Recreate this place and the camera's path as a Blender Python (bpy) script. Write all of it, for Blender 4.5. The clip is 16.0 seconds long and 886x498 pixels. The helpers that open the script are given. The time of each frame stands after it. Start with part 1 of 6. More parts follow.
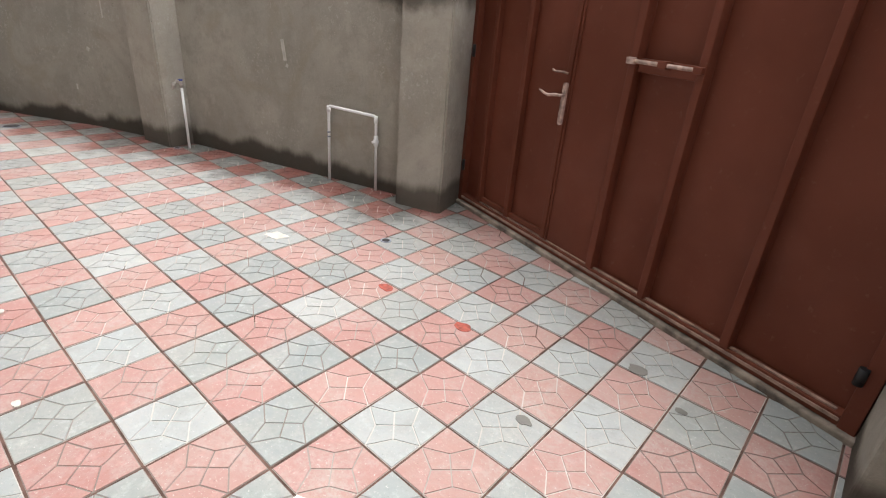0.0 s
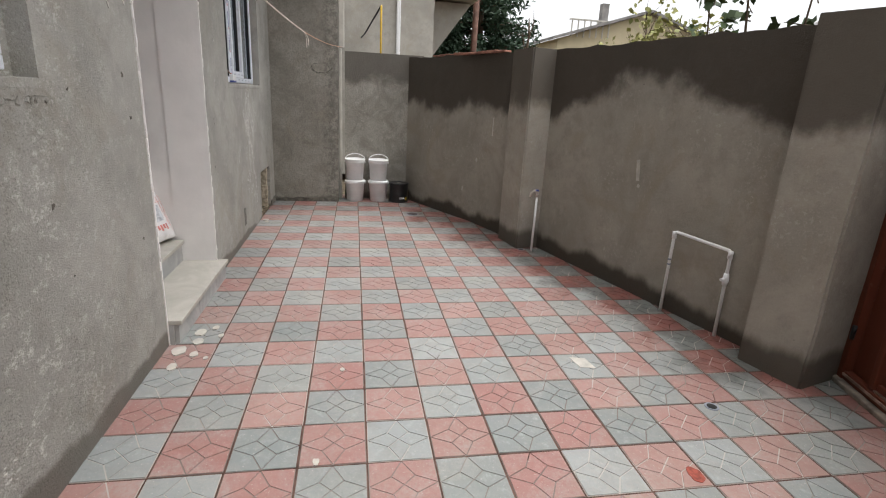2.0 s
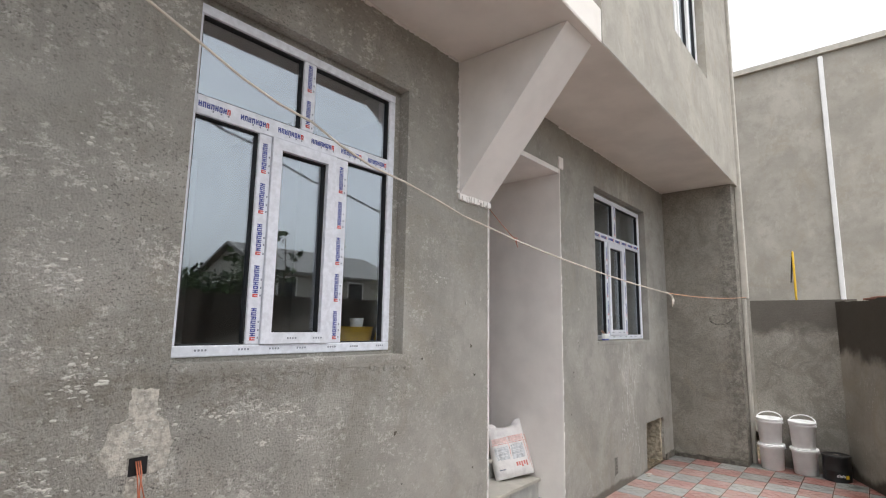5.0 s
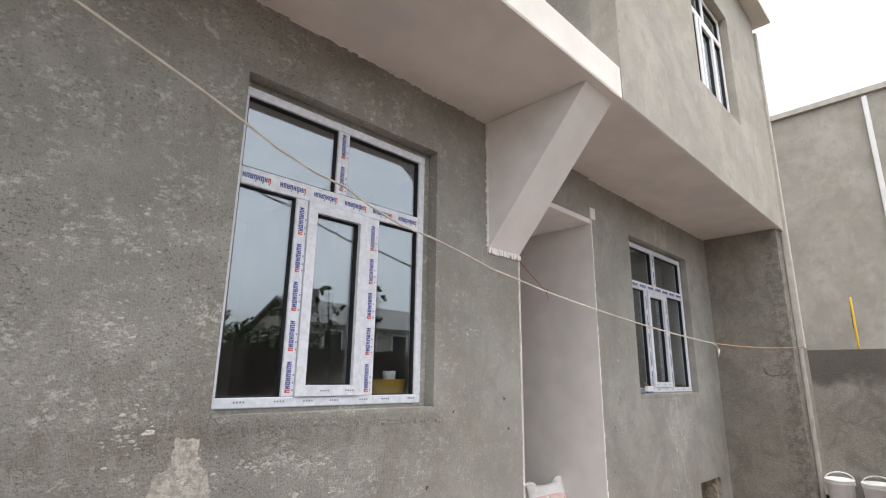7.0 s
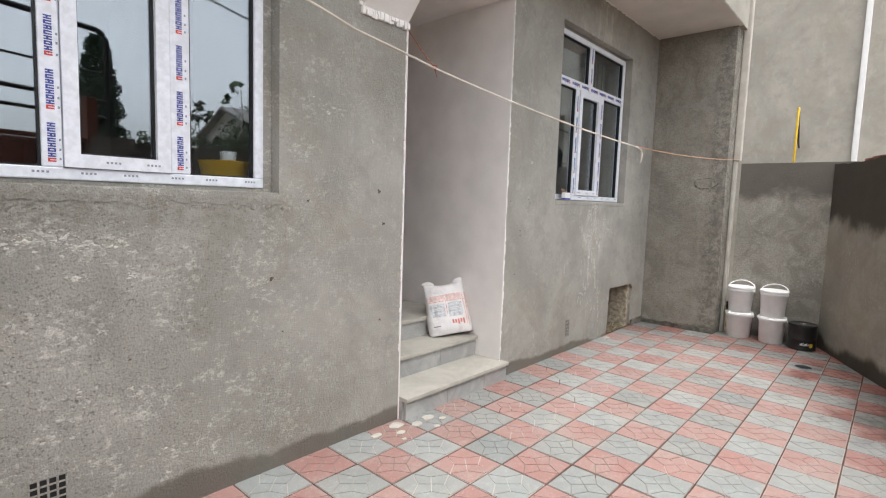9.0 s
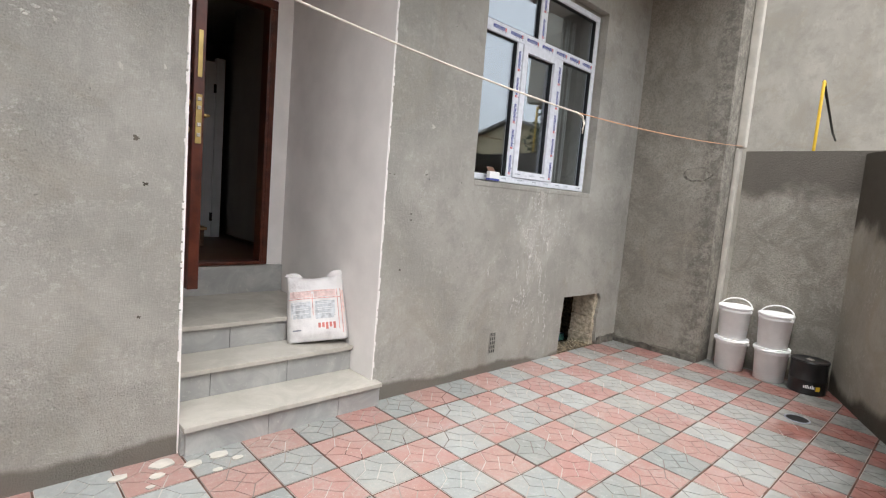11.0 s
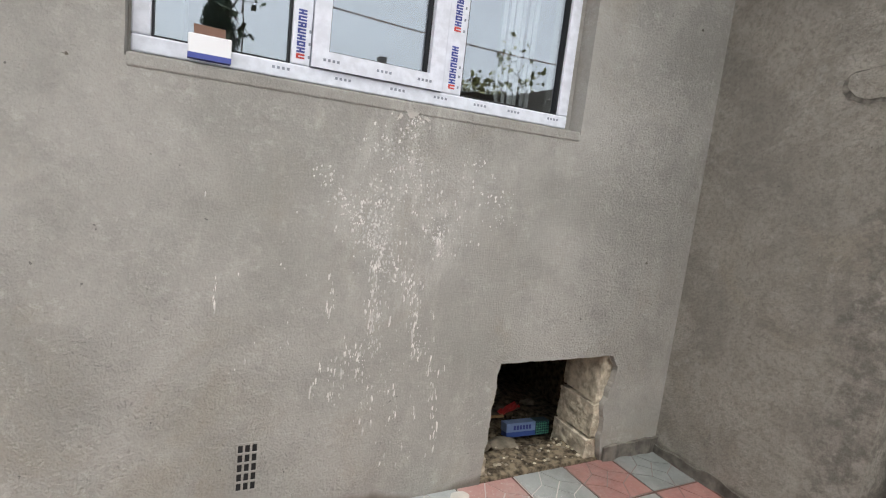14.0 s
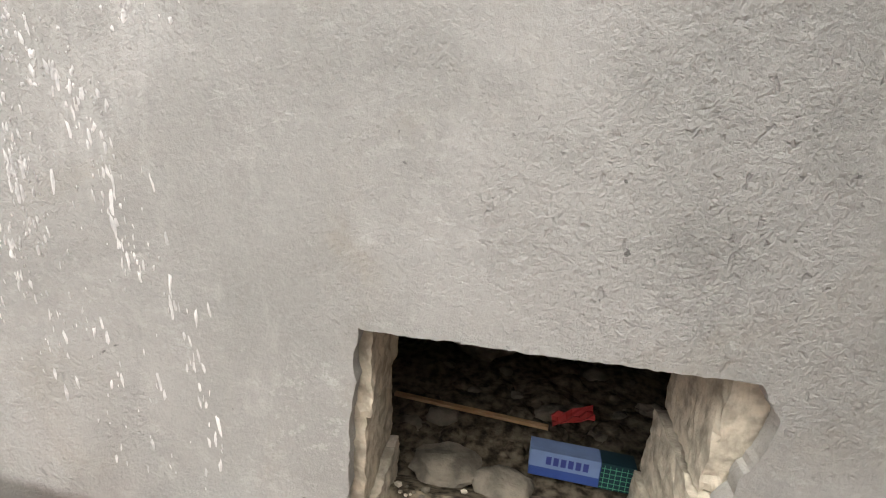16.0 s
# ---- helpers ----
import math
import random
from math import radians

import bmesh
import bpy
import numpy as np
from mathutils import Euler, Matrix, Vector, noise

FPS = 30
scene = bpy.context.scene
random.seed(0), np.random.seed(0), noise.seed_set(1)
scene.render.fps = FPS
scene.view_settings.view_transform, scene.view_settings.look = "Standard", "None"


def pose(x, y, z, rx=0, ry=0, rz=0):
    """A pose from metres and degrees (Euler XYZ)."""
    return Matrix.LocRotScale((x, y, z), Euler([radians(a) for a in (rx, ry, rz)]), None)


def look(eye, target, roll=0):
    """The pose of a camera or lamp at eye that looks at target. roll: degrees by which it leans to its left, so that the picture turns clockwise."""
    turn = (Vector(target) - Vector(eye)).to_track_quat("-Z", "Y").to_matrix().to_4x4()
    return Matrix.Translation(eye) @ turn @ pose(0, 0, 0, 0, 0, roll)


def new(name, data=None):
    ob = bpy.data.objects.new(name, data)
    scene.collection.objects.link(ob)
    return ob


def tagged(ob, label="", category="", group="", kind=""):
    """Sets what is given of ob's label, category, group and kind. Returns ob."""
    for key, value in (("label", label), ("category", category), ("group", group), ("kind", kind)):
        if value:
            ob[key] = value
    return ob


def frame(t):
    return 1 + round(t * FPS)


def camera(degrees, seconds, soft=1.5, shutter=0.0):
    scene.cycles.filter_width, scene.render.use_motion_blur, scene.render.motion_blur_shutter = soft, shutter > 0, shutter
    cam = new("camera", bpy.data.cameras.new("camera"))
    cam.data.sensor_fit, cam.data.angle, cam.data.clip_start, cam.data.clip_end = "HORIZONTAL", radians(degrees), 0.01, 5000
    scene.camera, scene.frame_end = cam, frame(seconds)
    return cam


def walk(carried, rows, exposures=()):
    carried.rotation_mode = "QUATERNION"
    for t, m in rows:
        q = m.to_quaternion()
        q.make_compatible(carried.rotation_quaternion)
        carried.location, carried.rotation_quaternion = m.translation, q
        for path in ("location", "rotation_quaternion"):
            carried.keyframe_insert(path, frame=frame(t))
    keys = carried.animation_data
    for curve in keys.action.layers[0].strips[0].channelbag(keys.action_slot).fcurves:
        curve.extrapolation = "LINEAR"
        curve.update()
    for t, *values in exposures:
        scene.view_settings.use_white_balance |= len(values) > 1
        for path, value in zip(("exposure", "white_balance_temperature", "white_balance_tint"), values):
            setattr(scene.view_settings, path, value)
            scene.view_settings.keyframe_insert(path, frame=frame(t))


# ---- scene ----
cam = camera(81.9, 16.0, soft=1.15)
PATH = [
    (0, (-0.002, -0.001, 1.528), (-1.166, 1.383, 0.674), 4.7),
    (0.5, (-0.072, -0.05, 1.555), (-1.427, 1.227, 0.826), 4.2),
    (1, (-0.139, -0.081, 1.58), (-1.714, 0.978, 0.946), 3.9),
    (1.5, (-0.194, 0.034, 1.572), (-1.952, 0.784, 0.982), 3.6),
    (2, (-0.227, 0.265, 1.595), (-2.113, 0.61, 1.026), 3.1),
    (2.5, (-0.389, 0.444, 1.57), (-2.317, 0.338, 1.051), 2.5),
    (3, (-0.502, 0.67, 1.611), (-2.374, 0.145, 1.141), 2.8),
    (3.5, (-0.367, 0.99, 1.624), (-2.135, 0.137, 1.24), 2.8),
    (4, (-0.18, 1.125, 1.672), (-1.865, 0.074, 1.438), 1.6),
    (4.5, (-0.081, 1.231, 1.717), (-1.686, 0.038, 1.722), 1.0),
    (5, (-0.065, 1.419, 1.773), (-1.584, 0.151, 2.066), 0.9),
    (5.2, (-0.049, 1.469, 1.786), (-1.526, 0.184, 2.198), 0.9),
    (7.3, (-0.054, 1.59, 1.764), (-1.409, 0.198, 2.24), 0.0),
    (7.5, (-0.098, 1.6, 1.705), (-1.487, 0.203, 2.046), -0.2),
    (8, (-0.295, 1.561, 1.634), (-1.776, 0.218, 1.684), 0.3),
    (8.5, (-0.634, 1.564, 1.576), (-2.145, 0.259, 1.456), 1.3),
    (9, (-0.927, 1.687, 1.57), (-2.415, 0.364, 1.384), 1.9),
    (9.2, (-1.071, 1.768, 1.587), (-2.539, 0.425, 1.392), 2.3),
    (11.3, (-2.867, 1.891, 1.456), (-4.219, 0.43, 1.262), 5.1),
    (11.5, (-3.079, 1.843, 1.488), (-4.415, 0.366, 1.302), 5.3),
    (12, (-3.693, 1.695, 1.433), (-4.965, 0.162, 1.259), 5.3),
    (12.5, (-4.153, 1.496, 1.387), (-5.352, -0.096, 1.219), 5.2),
    (13, (-4.644, 1.274, 1.403), (-5.753, -0.379, 1.208), 5.0),
    (13.5, (-5.167, 1.119, 1.39), (-6.203, -0.576, 1.159), 5.4),
    (14, (-5.649, 0.901, 1.368), (-6.551, -0.861, 1.082), 6.5),
    (14.5, (-6.11, 0.738, 1.337), (-6.828, -1.094, 0.98), 7.6),
    (15, (-6.513, 0.528, 1.323), (-6.959, -1.351, 0.806), 7.6),
    (15.5, (-6.886, 0.214, 1.192), (-7.012, -1.68, 0.562), 5.7),
    (16, (-7.14, -0.122, 1.029), (-6.923, -1.982, 0.329), 4.1),
]
walk(cam, [(t, look(eye, target, roll)) for t, eye, target, roll in PATH], exposures=[(0, 2.02), (0.5, 2.08), (1.0, 1.76), (1.5, 1.42), (2.5, 1.36), (3.0, 1.48), (3.5, 1.6), (5, 1.54), (8, 1.62), (9, 1.74), (11.5, 1.86), (13, 1.82), (15, 1.86), (15.4, 2.28), (16, 2.45)])

# ---- daylight: overcast ----
world = bpy.data.worlds.new("overcast_sky")
scene.world = world
world.use_nodes = True
wn, wl = world.node_tree.nodes, world.node_tree.links
sky = wn.new("ShaderNodeTexSky")
sky.sky_type, sky.sun_disc = "NISHITA", False
sky.sun_elevation, sky.sun_rotation = radians(76), radians(23)
sky.air_density, sky.dust_density = 1.0, 4.0
grey = wn.new("ShaderNodeHueSaturation")
grey.inputs["Saturation"].default_value = 0.14
wl.new(sky.outputs[0], grey.inputs["Color"])
wl.new(grey.outputs[0], wn["Background"].inputs["Color"])
wn["Background"].inputs["Strength"].default_value = 0.13

sun_data = bpy.data.lights.new("sun", "SUN")
sun_data.energy, sun_data.angle, sun_data.color = 0.6, radians(60), (1.0, 0.992, 0.98)
new("sun", sun_data).matrix_world = look((0, 0, 10), (-0.39, -0.92, 6.0))


# ---- materials ----
class Nodes:
    """A material under construction, with short ways to add nodes."""

    def __init__(self, name, rough=0.8, metal=0.0, spec=0.3):
        self.mat = bpy.data.materials.new(name)
        self.mat.use_nodes = True
        self.n, self.l = self.mat.node_tree.nodes, self.mat.node_tree.links
        self.bsdf = self.n["Principled BSDF"]
        self.bsdf.inputs["Roughness"].default_value = rough
        self.bsdf.inputs["Metallic"].default_value = metal
        self.bsdf.inputs["Specular IOR Level"].default_value = spec
        self.pos = self.n.new("ShaderNodeNewGeometry").outputs["Position"]

    def scaled(self, sx, sy, sz):
        m = self.n.new("ShaderNodeVectorMath")
        m.operation = "MULTIPLY"
        self.l.new(self.pos, m.inputs[0])
        m.inputs[1].default_value = (sx, sy, sz)
        return m.outputs[0]

    def noise(self, scale, detail=4, rough=0.55, stretch=None, distort=0.0):
        t = self.n.new("ShaderNodeTexNoise")
        t.inputs["Scale"].default_value, t.inputs["Detail"].default_value = scale, detail
        t.inputs["Roughness"].default_value, t.inputs["Distortion"].default_value = rough, distort
        self.l.new(self.scaled(*stretch) if stretch else self.pos, t.inputs["Vector"])
        return t.outputs["Fac"]

    def voronoi(self, scale, stretch=None, feature="F1"):
        t = self.n.new("ShaderNodeTexVoronoi")
        t.feature = feature
        t.inputs["Scale"].default_value = scale
        self.l.new(self.scaled(*stretch) if stretch else self.pos, t.inputs["Vector"])
        return t.outputs["Distance"]

    def ramp(self, fac, lo, hi, a=0.0, b=1.0):
        m = self.n.new("ShaderNodeMapRange")
        m.interpolation_type = "SMOOTHSTEP"
        self.l.new(fac, m.inputs["Value"])
        for k, v in zip(("From Min", "From Max", "To Min", "To Max"), (lo, hi, a, b)):
            m.inputs[k].default_value = v
        return m.outputs["Result"]

    def math(self, op, a, b):
        m = self.n.new("ShaderNodeMath")
        m.operation = op
        for i, v in enumerate((a, b)):
            if isinstance(v, (int, float)):
                m.inputs[i].default_value = v
            else:
                self.l.new(v, m.inputs[i])
        return m.outputs[0]

    def axis(self, i):
        s = self.n.new("ShaderNodeSeparateXYZ")
        self.l.new(self.pos, s.inputs[0])
        return s.outputs[i]

    def mix(self, fac, a, b, mode="MIX"):
        m = self.n.new("ShaderNodeMix")
        m.data_type, m.blend_type = "RGBA", mode
        for sock, v in ((m.inputs["Factor"], fac), (m.inputs["A"], a), (m.inputs["B"], b)):
            if isinstance(v, (int, float)):
                sock.default_value = v
            elif isinstance(v, tuple):
                sock.default_value = (*v, 1)
            else:
                self.l.new(v, sock)
        return m.outputs["Result"]

    def bump(self, height, strength=0.3, distance=0.01):
        b = self.n.new("ShaderNodeBump")
        b.inputs["Strength"].default_value, b.inputs["Distance"].default_value = strength, distance
        self.l.new(height, b.inputs["Height"])
        self.l.new(b.outputs[0], self.bsdf.inputs["Normal"])
        return self

    def random(self):
        return self.n.new("ShaderNodeObjectInfo").outputs["Random"]

    def island(self):
        return self.n.new("ShaderNodeNewGeometry").outputs["Random Per Island"]

    def done(self, colour, rough=None):
        if isinstance(colour, tuple):
            self.bsdf.inputs["Base Color"].default_value = (*colour, 1)
        else:
            self.l.new(colour, self.bsdf.inputs["Base Color"])
        if rough is not None:
            self.l.new(rough, self.bsdf.inputs["Roughness"])
        return self.mat


def speckled(m, colour, amount=0.12, scale=6):
    """Two scales of gentle variation on a colour."""
    dark = tuple(c * (1 - 2 * amount) for c in colour)
    light = tuple(min(1, c * (1 + 2 * amount)) for c in colour)
    c = m.mix(m.ramp(m.noise(scale), 0.3, 0.7), dark, light)
    return m.mix(m.math("MULTIPLY", m.noise(scale * 14, 3), 0.35), c, colour)


def plaster(name, dry, wet, foot=0.16, top=None, chips=0.5, drips=False, relief=0.5, coarse=0.0, foot_wave=0.3, seam=None, mottle=0.0, arch=False):
    """Cement plaster: trowel clouds, sand grain, pits, pale chips, a damp foot and, where asked, a wet upper part."""
    m = Nodes(name, 0.92, 0, 0.15)
    x, z = m.axis(0), m.axis(2)
    cloud = m.ramp(m.noise(1.1, 6, 0.62, distort=0.7), 0.3, 0.72)
    c = m.mix(cloud, tuple(v * 0.8 for v in dry), tuple(v * 1.16 for v in dry))
    c = m.mix(m.ramp(m.noise(4.3, 7, 0.75), 0.46, 0.7, 0, 0.6), c, tuple(v * 0.66 for v in dry))
    c = m.mix(m.ramp(m.noise(9, 5, 0.7, stretch=(1, 1, 0.5)), 0.55, 0.7, 0, 0.4), c, tuple(v * 1.3 for v in dry))
    grain = m.noise(120, 3, 0.75)
    c = m.mix(m.ramp(m.noise(1.7, 7, 0.7, distort=1.0), 0.5, 0.68, 0, 0.5), c, (dry[0] * 0.82, dry[1] * 0.76, dry[2] * 0.66))
    c = m.mix(m.ramp(grain, 0.3, 0.7, 0.0, 0.38), c, m.mix(m.noise(70, 2), tuple(v * 0.62 for v in dry), tuple(v * 1.45 for v in dry)))
    rough = m.ramp(m.noise(1.6, 4), 0.48, 0.7, 0.12, 0.7)
    if coarse:
        rough = m.math("MAXIMUM", rough, m.math("MULTIPLY", m.ramp(x, -2.7, -1.2, 0, coarse), m.ramp(z, 1.0, 2.6, 1, 0.75)))
        rough = m.math("MAXIMUM", rough, m.math("MULTIPLY", m.ramp(m.math("ADD", x, m.math("MULTIPLY", m.noise(3, 4), 0.4)), -6.85, -7.3, 0, coarse), m.ramp(z, 0.2, 0.75)))
    if mottle:
        rough = m.math("MAXIMUM", rough, 0.45)
    pits = m.math("MULTIPLY", m.ramp(m.noise(64, 2, 0.5, stretch=(1, 1, 0.75), distort=0.4), 0.3, 0.37, 1.0, 0.0), m.ramp(m.noise(7, 3), 0.42, 0.56))
    pits = m.math("MULTIPLY", pits, rough)
    c = m.mix(m.math("MULTIPLY", pits, 0.35), c, tuple(v * 0.42 for v in dry))
    if coarse:
        near = m.math("MULTIPLY", m.ramp(x, -3.1, -1.9), m.ramp(m.noise(1.6, 6, 0.7), 0.36, 0.58, 0.3, 1))
        grit = m.ramp(m.noise(85, 3, 0.6, stretch=(0.8, 1, 1)), 0.56, 0.64)
        c = m.mix(m.math("MULTIPLY", m.math("MULTIPLY", grit, near), 0.85), c, tuple(v * 0.45 for v in dry))
        pale = m.math("MULTIPLY", m.ramp(m.noise(48, 6, 0.72, stretch=(0.7, 1, 1)), 0.5, 0.6), m.ramp(m.noise(4.5, 7, 0.75), 0.47, 0.58))
        c = m.mix(m.math("MULTIPLY", m.math("MULTIPLY", pale, m.ramp(x, -3.2, -1.8, 0.2, 1)), 0.95), c, (0.57, 0.555, 0.515))
        c = m.mix(m.math("MULTIPLY", m.math("MULTIPLY", m.ramp(m.noise(2.1, 7, 0.7, distort=0.6), 0.45, 0.62), near), 0.4), c, (dry[0] * 0.6, dry[1] * 0.58, dry[2] * 0.53))
        wash = m.math("MULTIPLY", m.math("MULTIPLY", m.ramp(z, 1.32, 1.48), m.ramp(z, 1.54, 1.57, 1, 0)), m.ramp(x, -2.62, -2.4))
        c = m.mix(m.math("MULTIPLY", m.math("MULTIPLY", wash, m.ramp(m.noise(9, 7, 0.75), 0.4, 0.6)), 0.55), c, (dry[0] * 0.5, dry[1] * 0.47, dry[2] * 0.42))
    big = m.math("MULTIPLY", m.ramp(m.noise(31, 2, 0.5, distort=0.5), 0.215, 0.25, 1, 0), m.ramp(m.noise(3.1, 2), 0.48, 0.56))
    c = m.mix(m.math("MULTIPLY", big, 0.8), c, tuple(v * 0.33 for v in dry))
    if mottle:
        c = m.mix(m.ramp(m.noise(3.4, 8, 0.75, distort=0.8), 0.44, 0.62, 0, mottle), c, tuple(v * 0.5 for v in dry))
        c = m.mix(m.ramp(m.noise(17, 8, 0.85), 0.54, 0.72, 0, mottle * 0.8), c, tuple(v * 1.4 for v in dry))
        c = m.mix(m.ramp(m.noise(52, 5, 0.85), 0.46, 0.62, 0, 0.6), c, tuple(v * 0.55 for v in dry))
    ch = m.math("MULTIPLY", m.ramp(m.noise(30, 5, 0.75), 0.55, 0.62), m.ramp(m.noise(1.9, 5, 0.6), 0.46, 0.64))
    c = m.mix(m.math("MULTIPLY", ch, chips), c, (0.6, 0.585, 0.54))
    if drips:
        smear = m.math("MULTIPLY", m.math("MULTIPLY", m.ramp(x, -6.85, -6.5), m.ramp(x, -6.35, -6.0, 1, 0)), m.ramp(z, 0.5, 1.2, 0, 1))
        c = m.mix(m.math("MULTIPLY", m.math("MULTIPLY", smear, m.ramp(m.noise(12, 6, 0.75, stretch=(1, 1, 0.35)), 0.45, 0.68)), 0.5), c, (0.6, 0.58, 0.53))
    if seam is not None:
        y = m.axis(1)
        streak = m.math("ADD", y, m.math("MULTIPLY", m.math("SUBTRACT", m.noise(6, 6, 0.7), 0.5), 0.34))
        c = m.mix(m.math("MULTIPLY", m.math("MULTIPLY", m.ramp(streak, seam - 0.2, seam - 0.1), m.ramp(m.noise(11, 7, 0.8), 0.42, 0.6)), 0.65), c, tuple(v * 0.36 for v in dry))
    wob = m.math("MULTIPLY", m.math("SUBTRACT", m.noise(1.3, 6, 0.6, stretch=(1, 1, 0.3)), 0.5), foot_wave)
    if coarse:
        wob = m.math("ADD", wob, m.ramp(m.axis(0), -4.8, -5.4, 0, 0.065))
    damp = m.ramp(m.math("ADD", z, wob), foot, foot + (0.04 if top is None else 0.1), 1, 0)
    if top is not None:
        wob2 = m.math("MULTIPLY", m.math("SUBTRACT", m.noise(1.3, 7, 0.62), 0.5), 0.7)
        if arch:
            off = m.math("ABSOLUTE", m.math("ADD", x, 4.2), 0)
            wob2 = m.math("SUBTRACT", wob2, m.ramp(off, 0.35, 1.35, 0.3, 0))
        damp = m.math("MAXIMUM", damp, m.ramp(m.math("ADD", z, wob2), top, top + 0.17))
    c = m.mix(m.math("MULTIPLY", damp, 0.9), c, m.mix(m.noise(2.5, 5), wet, tuple(v * 1.3 for v in wet)))
    h = m.math("ADD", m.math("MULTIPLY", grain, 0.22), m.math("ADD", m.math("MULTIPLY", m.noise(6, 4, 0.5), 0.7), m.math("MULTIPLY", pits, -0.45)))
    h = m.math("ADD", h, m.math("MULTIPLY", m.math("MULTIPLY", m.noise(60, 6, 0.68), rough), 1.5))
    m.bump(h, relief, 0.014)
    return m.done(c, m.ramp(damp, 0, 1, 0.95, 0.75))


HOUSE = plaster("house_plaster", (0.357, 0.344, 0.312), (0.13, 0.117, 0.1), foot=0.1, drips=True, coarse=0.95, chips=0.22, relief=0.8)
YARD = plaster("yard_wall_plaster", (0.335, 0.31, 0.267), (0.046, 0.038, 0.03), foot=0.1, top=1.36, chips=0.25, relief=0.7, foot_wave=0.46, arch=True)
BACK = plaster("back_wall_plaster", (0.33, 0.306, 0.266), (0.12, 0.108, 0.092), foot=0.04, chips=0.15, relief=1.0, seam=0.0, mottle=0.42)
PIER = plaster("pier_plaster", (0.37, 0.342, 0.295), (0.085, 0.073, 0.06), foot=0.12, top=1.5, chips=0.25, relief=0.6, foot_wave=0.4)
LOW = plaster("low_wall_plaster", (0.37, 0.347, 0.305), (0.11, 0.099, 0.086), foot=0.06, top=1.68, chips=0.4, relief=1.0, mottle=0.6)
BAY = plaster("bay_plaster", (0.41, 0.388, 0.345), (0.36, 0.33, 0.28), foot=-3, chips=0.12, relief=0.35)


def plain(name, colour, rough=0.6, metal=0.0, amount=0.08, scale=8, spec=0.4, grain=0.12, grain_scale=60):
    m = Nodes(name, rough, metal, spec)
    c = speckled(m, colour, amount, scale)
    m.bump(m.noise(grain_scale, 4, 0.6), grain, 0.006)
    return m.done(c)


WHITE_PLASTER = plain("white_render", (0.86, 0.83, 0.805), 0.9, amount=0.03, scale=3, spec=0.2, grain=0.2, grain_scale=40)
SOFFIT = plain("soffit_render", (0.76, 0.72, 0.68), 0.9, amount=0.04, scale=2, spec=0.2, grain=0.15)
PVC = plain("white_pvc", (0.8, 0.8, 0.8), 0.35, amount=0.02, spec=0.5, grain=0.02)
FILM = plain("film_on_pvc", (0.74, 0.76, 0.82), 0.3, amount=0.05, scale=30, spec=0.5, grain=0.1)
INK_BLUE = plain("blue_ink", (0.06, 0.08, 0.3), 0.5)
INK_RED = plain("red_ink", (0.6, 0.07, 0.06), 0.5)
INK_GREY = plain("grey_ink", (0.25, 0.27, 0.32), 0.5)
GASKET = plain("black_gasket", (0.015, 0.015, 0.017), 0.6)
TRIM = plain("pale_trim", (0.47, 0.445, 0.395), 0.6, amount=0.06)
BUCKET = plain("bucket_plastic", (0.88, 0.88, 0.88), 0.4, amount=0.03, spec=0.5, grain=0.03)
TIN = plain("black_tin", (0.012, 0.012, 0.013), 0.3, amount=0.2, spec=0.6)
STEEL = plain("worn_steel", (0.5, 0.46, 0.42), 0.45, 0.7, amount=0.12, scale=20)
BRASS = plain("brass", (0.5, 0.36, 0.14), 0.35, 0.9, amount=0.1)
YELLOW = plain("yellow_paint", (0.62, 0.4, 0.03), 0.45, amount=0.1)
DARK_ROOM = plain("dark_interior", (0.3, 0.28, 0.26), 0.9, amount=0.05, scale=2)
EARTH = plain("rubble_earth", (0.13, 0.105, 0.072), 0.95, amount=0.45, scale=30, spec=0.1, grain=0.8, grain_scale=35)
LIMESTONE = plain("limestone", (0.46, 0.405, 0.31), 0.95, amount=0.22, scale=22, spec=0.1, grain=1.0, grain_scale=30)
MORTAR = plain("joint_mortar", (0.1, 0.06, 0.048), 0.95, amount=0.25, scale=10, spec=0.1, grain=0.5)
CABLE = plain("white_cable", (0.66, 0.6, 0.52), 0.5)
COPPER = plain("copper_wire", (0.5, 0.17, 0.1), 0.4, 0.3)
YELLOW_TUB = plain("yellow_plastic", (0.75, 0.46, 0.05), 0.4)
# Black paint; also stands for the shade in vent, socket and drain openings.
BLACK_PAINT_AND_VOID = plain("black_paint_and_void", (0.01, 0.01, 0.011), 0.5)


def gate_paint():
    m = Nodes("brown_gate_paint", 0.5, 0.0, 0.22)
    c = m.mix(m.ramp(m.noise(1.3, 4), 0.35, 0.7), (0.118, 0.032, 0.017), (0.155, 0.046, 0.027))
    c = m.mix(m.math("MULTIPLY", m.ramp(m.noise(22, 4, 0.7), 0.62, 0.72), 0.4), c, (0.19, 0.09, 0.065))
    m.bump(m.noise(3, 3), 0.12, 0.01)
    return m.done(c, m.ramp(m.noise(4, 4), 0.3, 0.7, 0.42, 0.62))


GATE = gate_paint()
DUSTY = plain("dusty_pink_paint", (0.46, 0.33, 0.28), 0.5, amount=0.22, scale=24, spec=0.4)
GATE_WORN = plain("worn_gate_edge", (0.3, 0.2, 0.16), 0.6, amount=0.25, scale=14)
DOOR_PAINT = plain("varnished_door", (0.085, 0.02, 0.01), 0.3, amount=0.25, scale=9, spec=0.5)


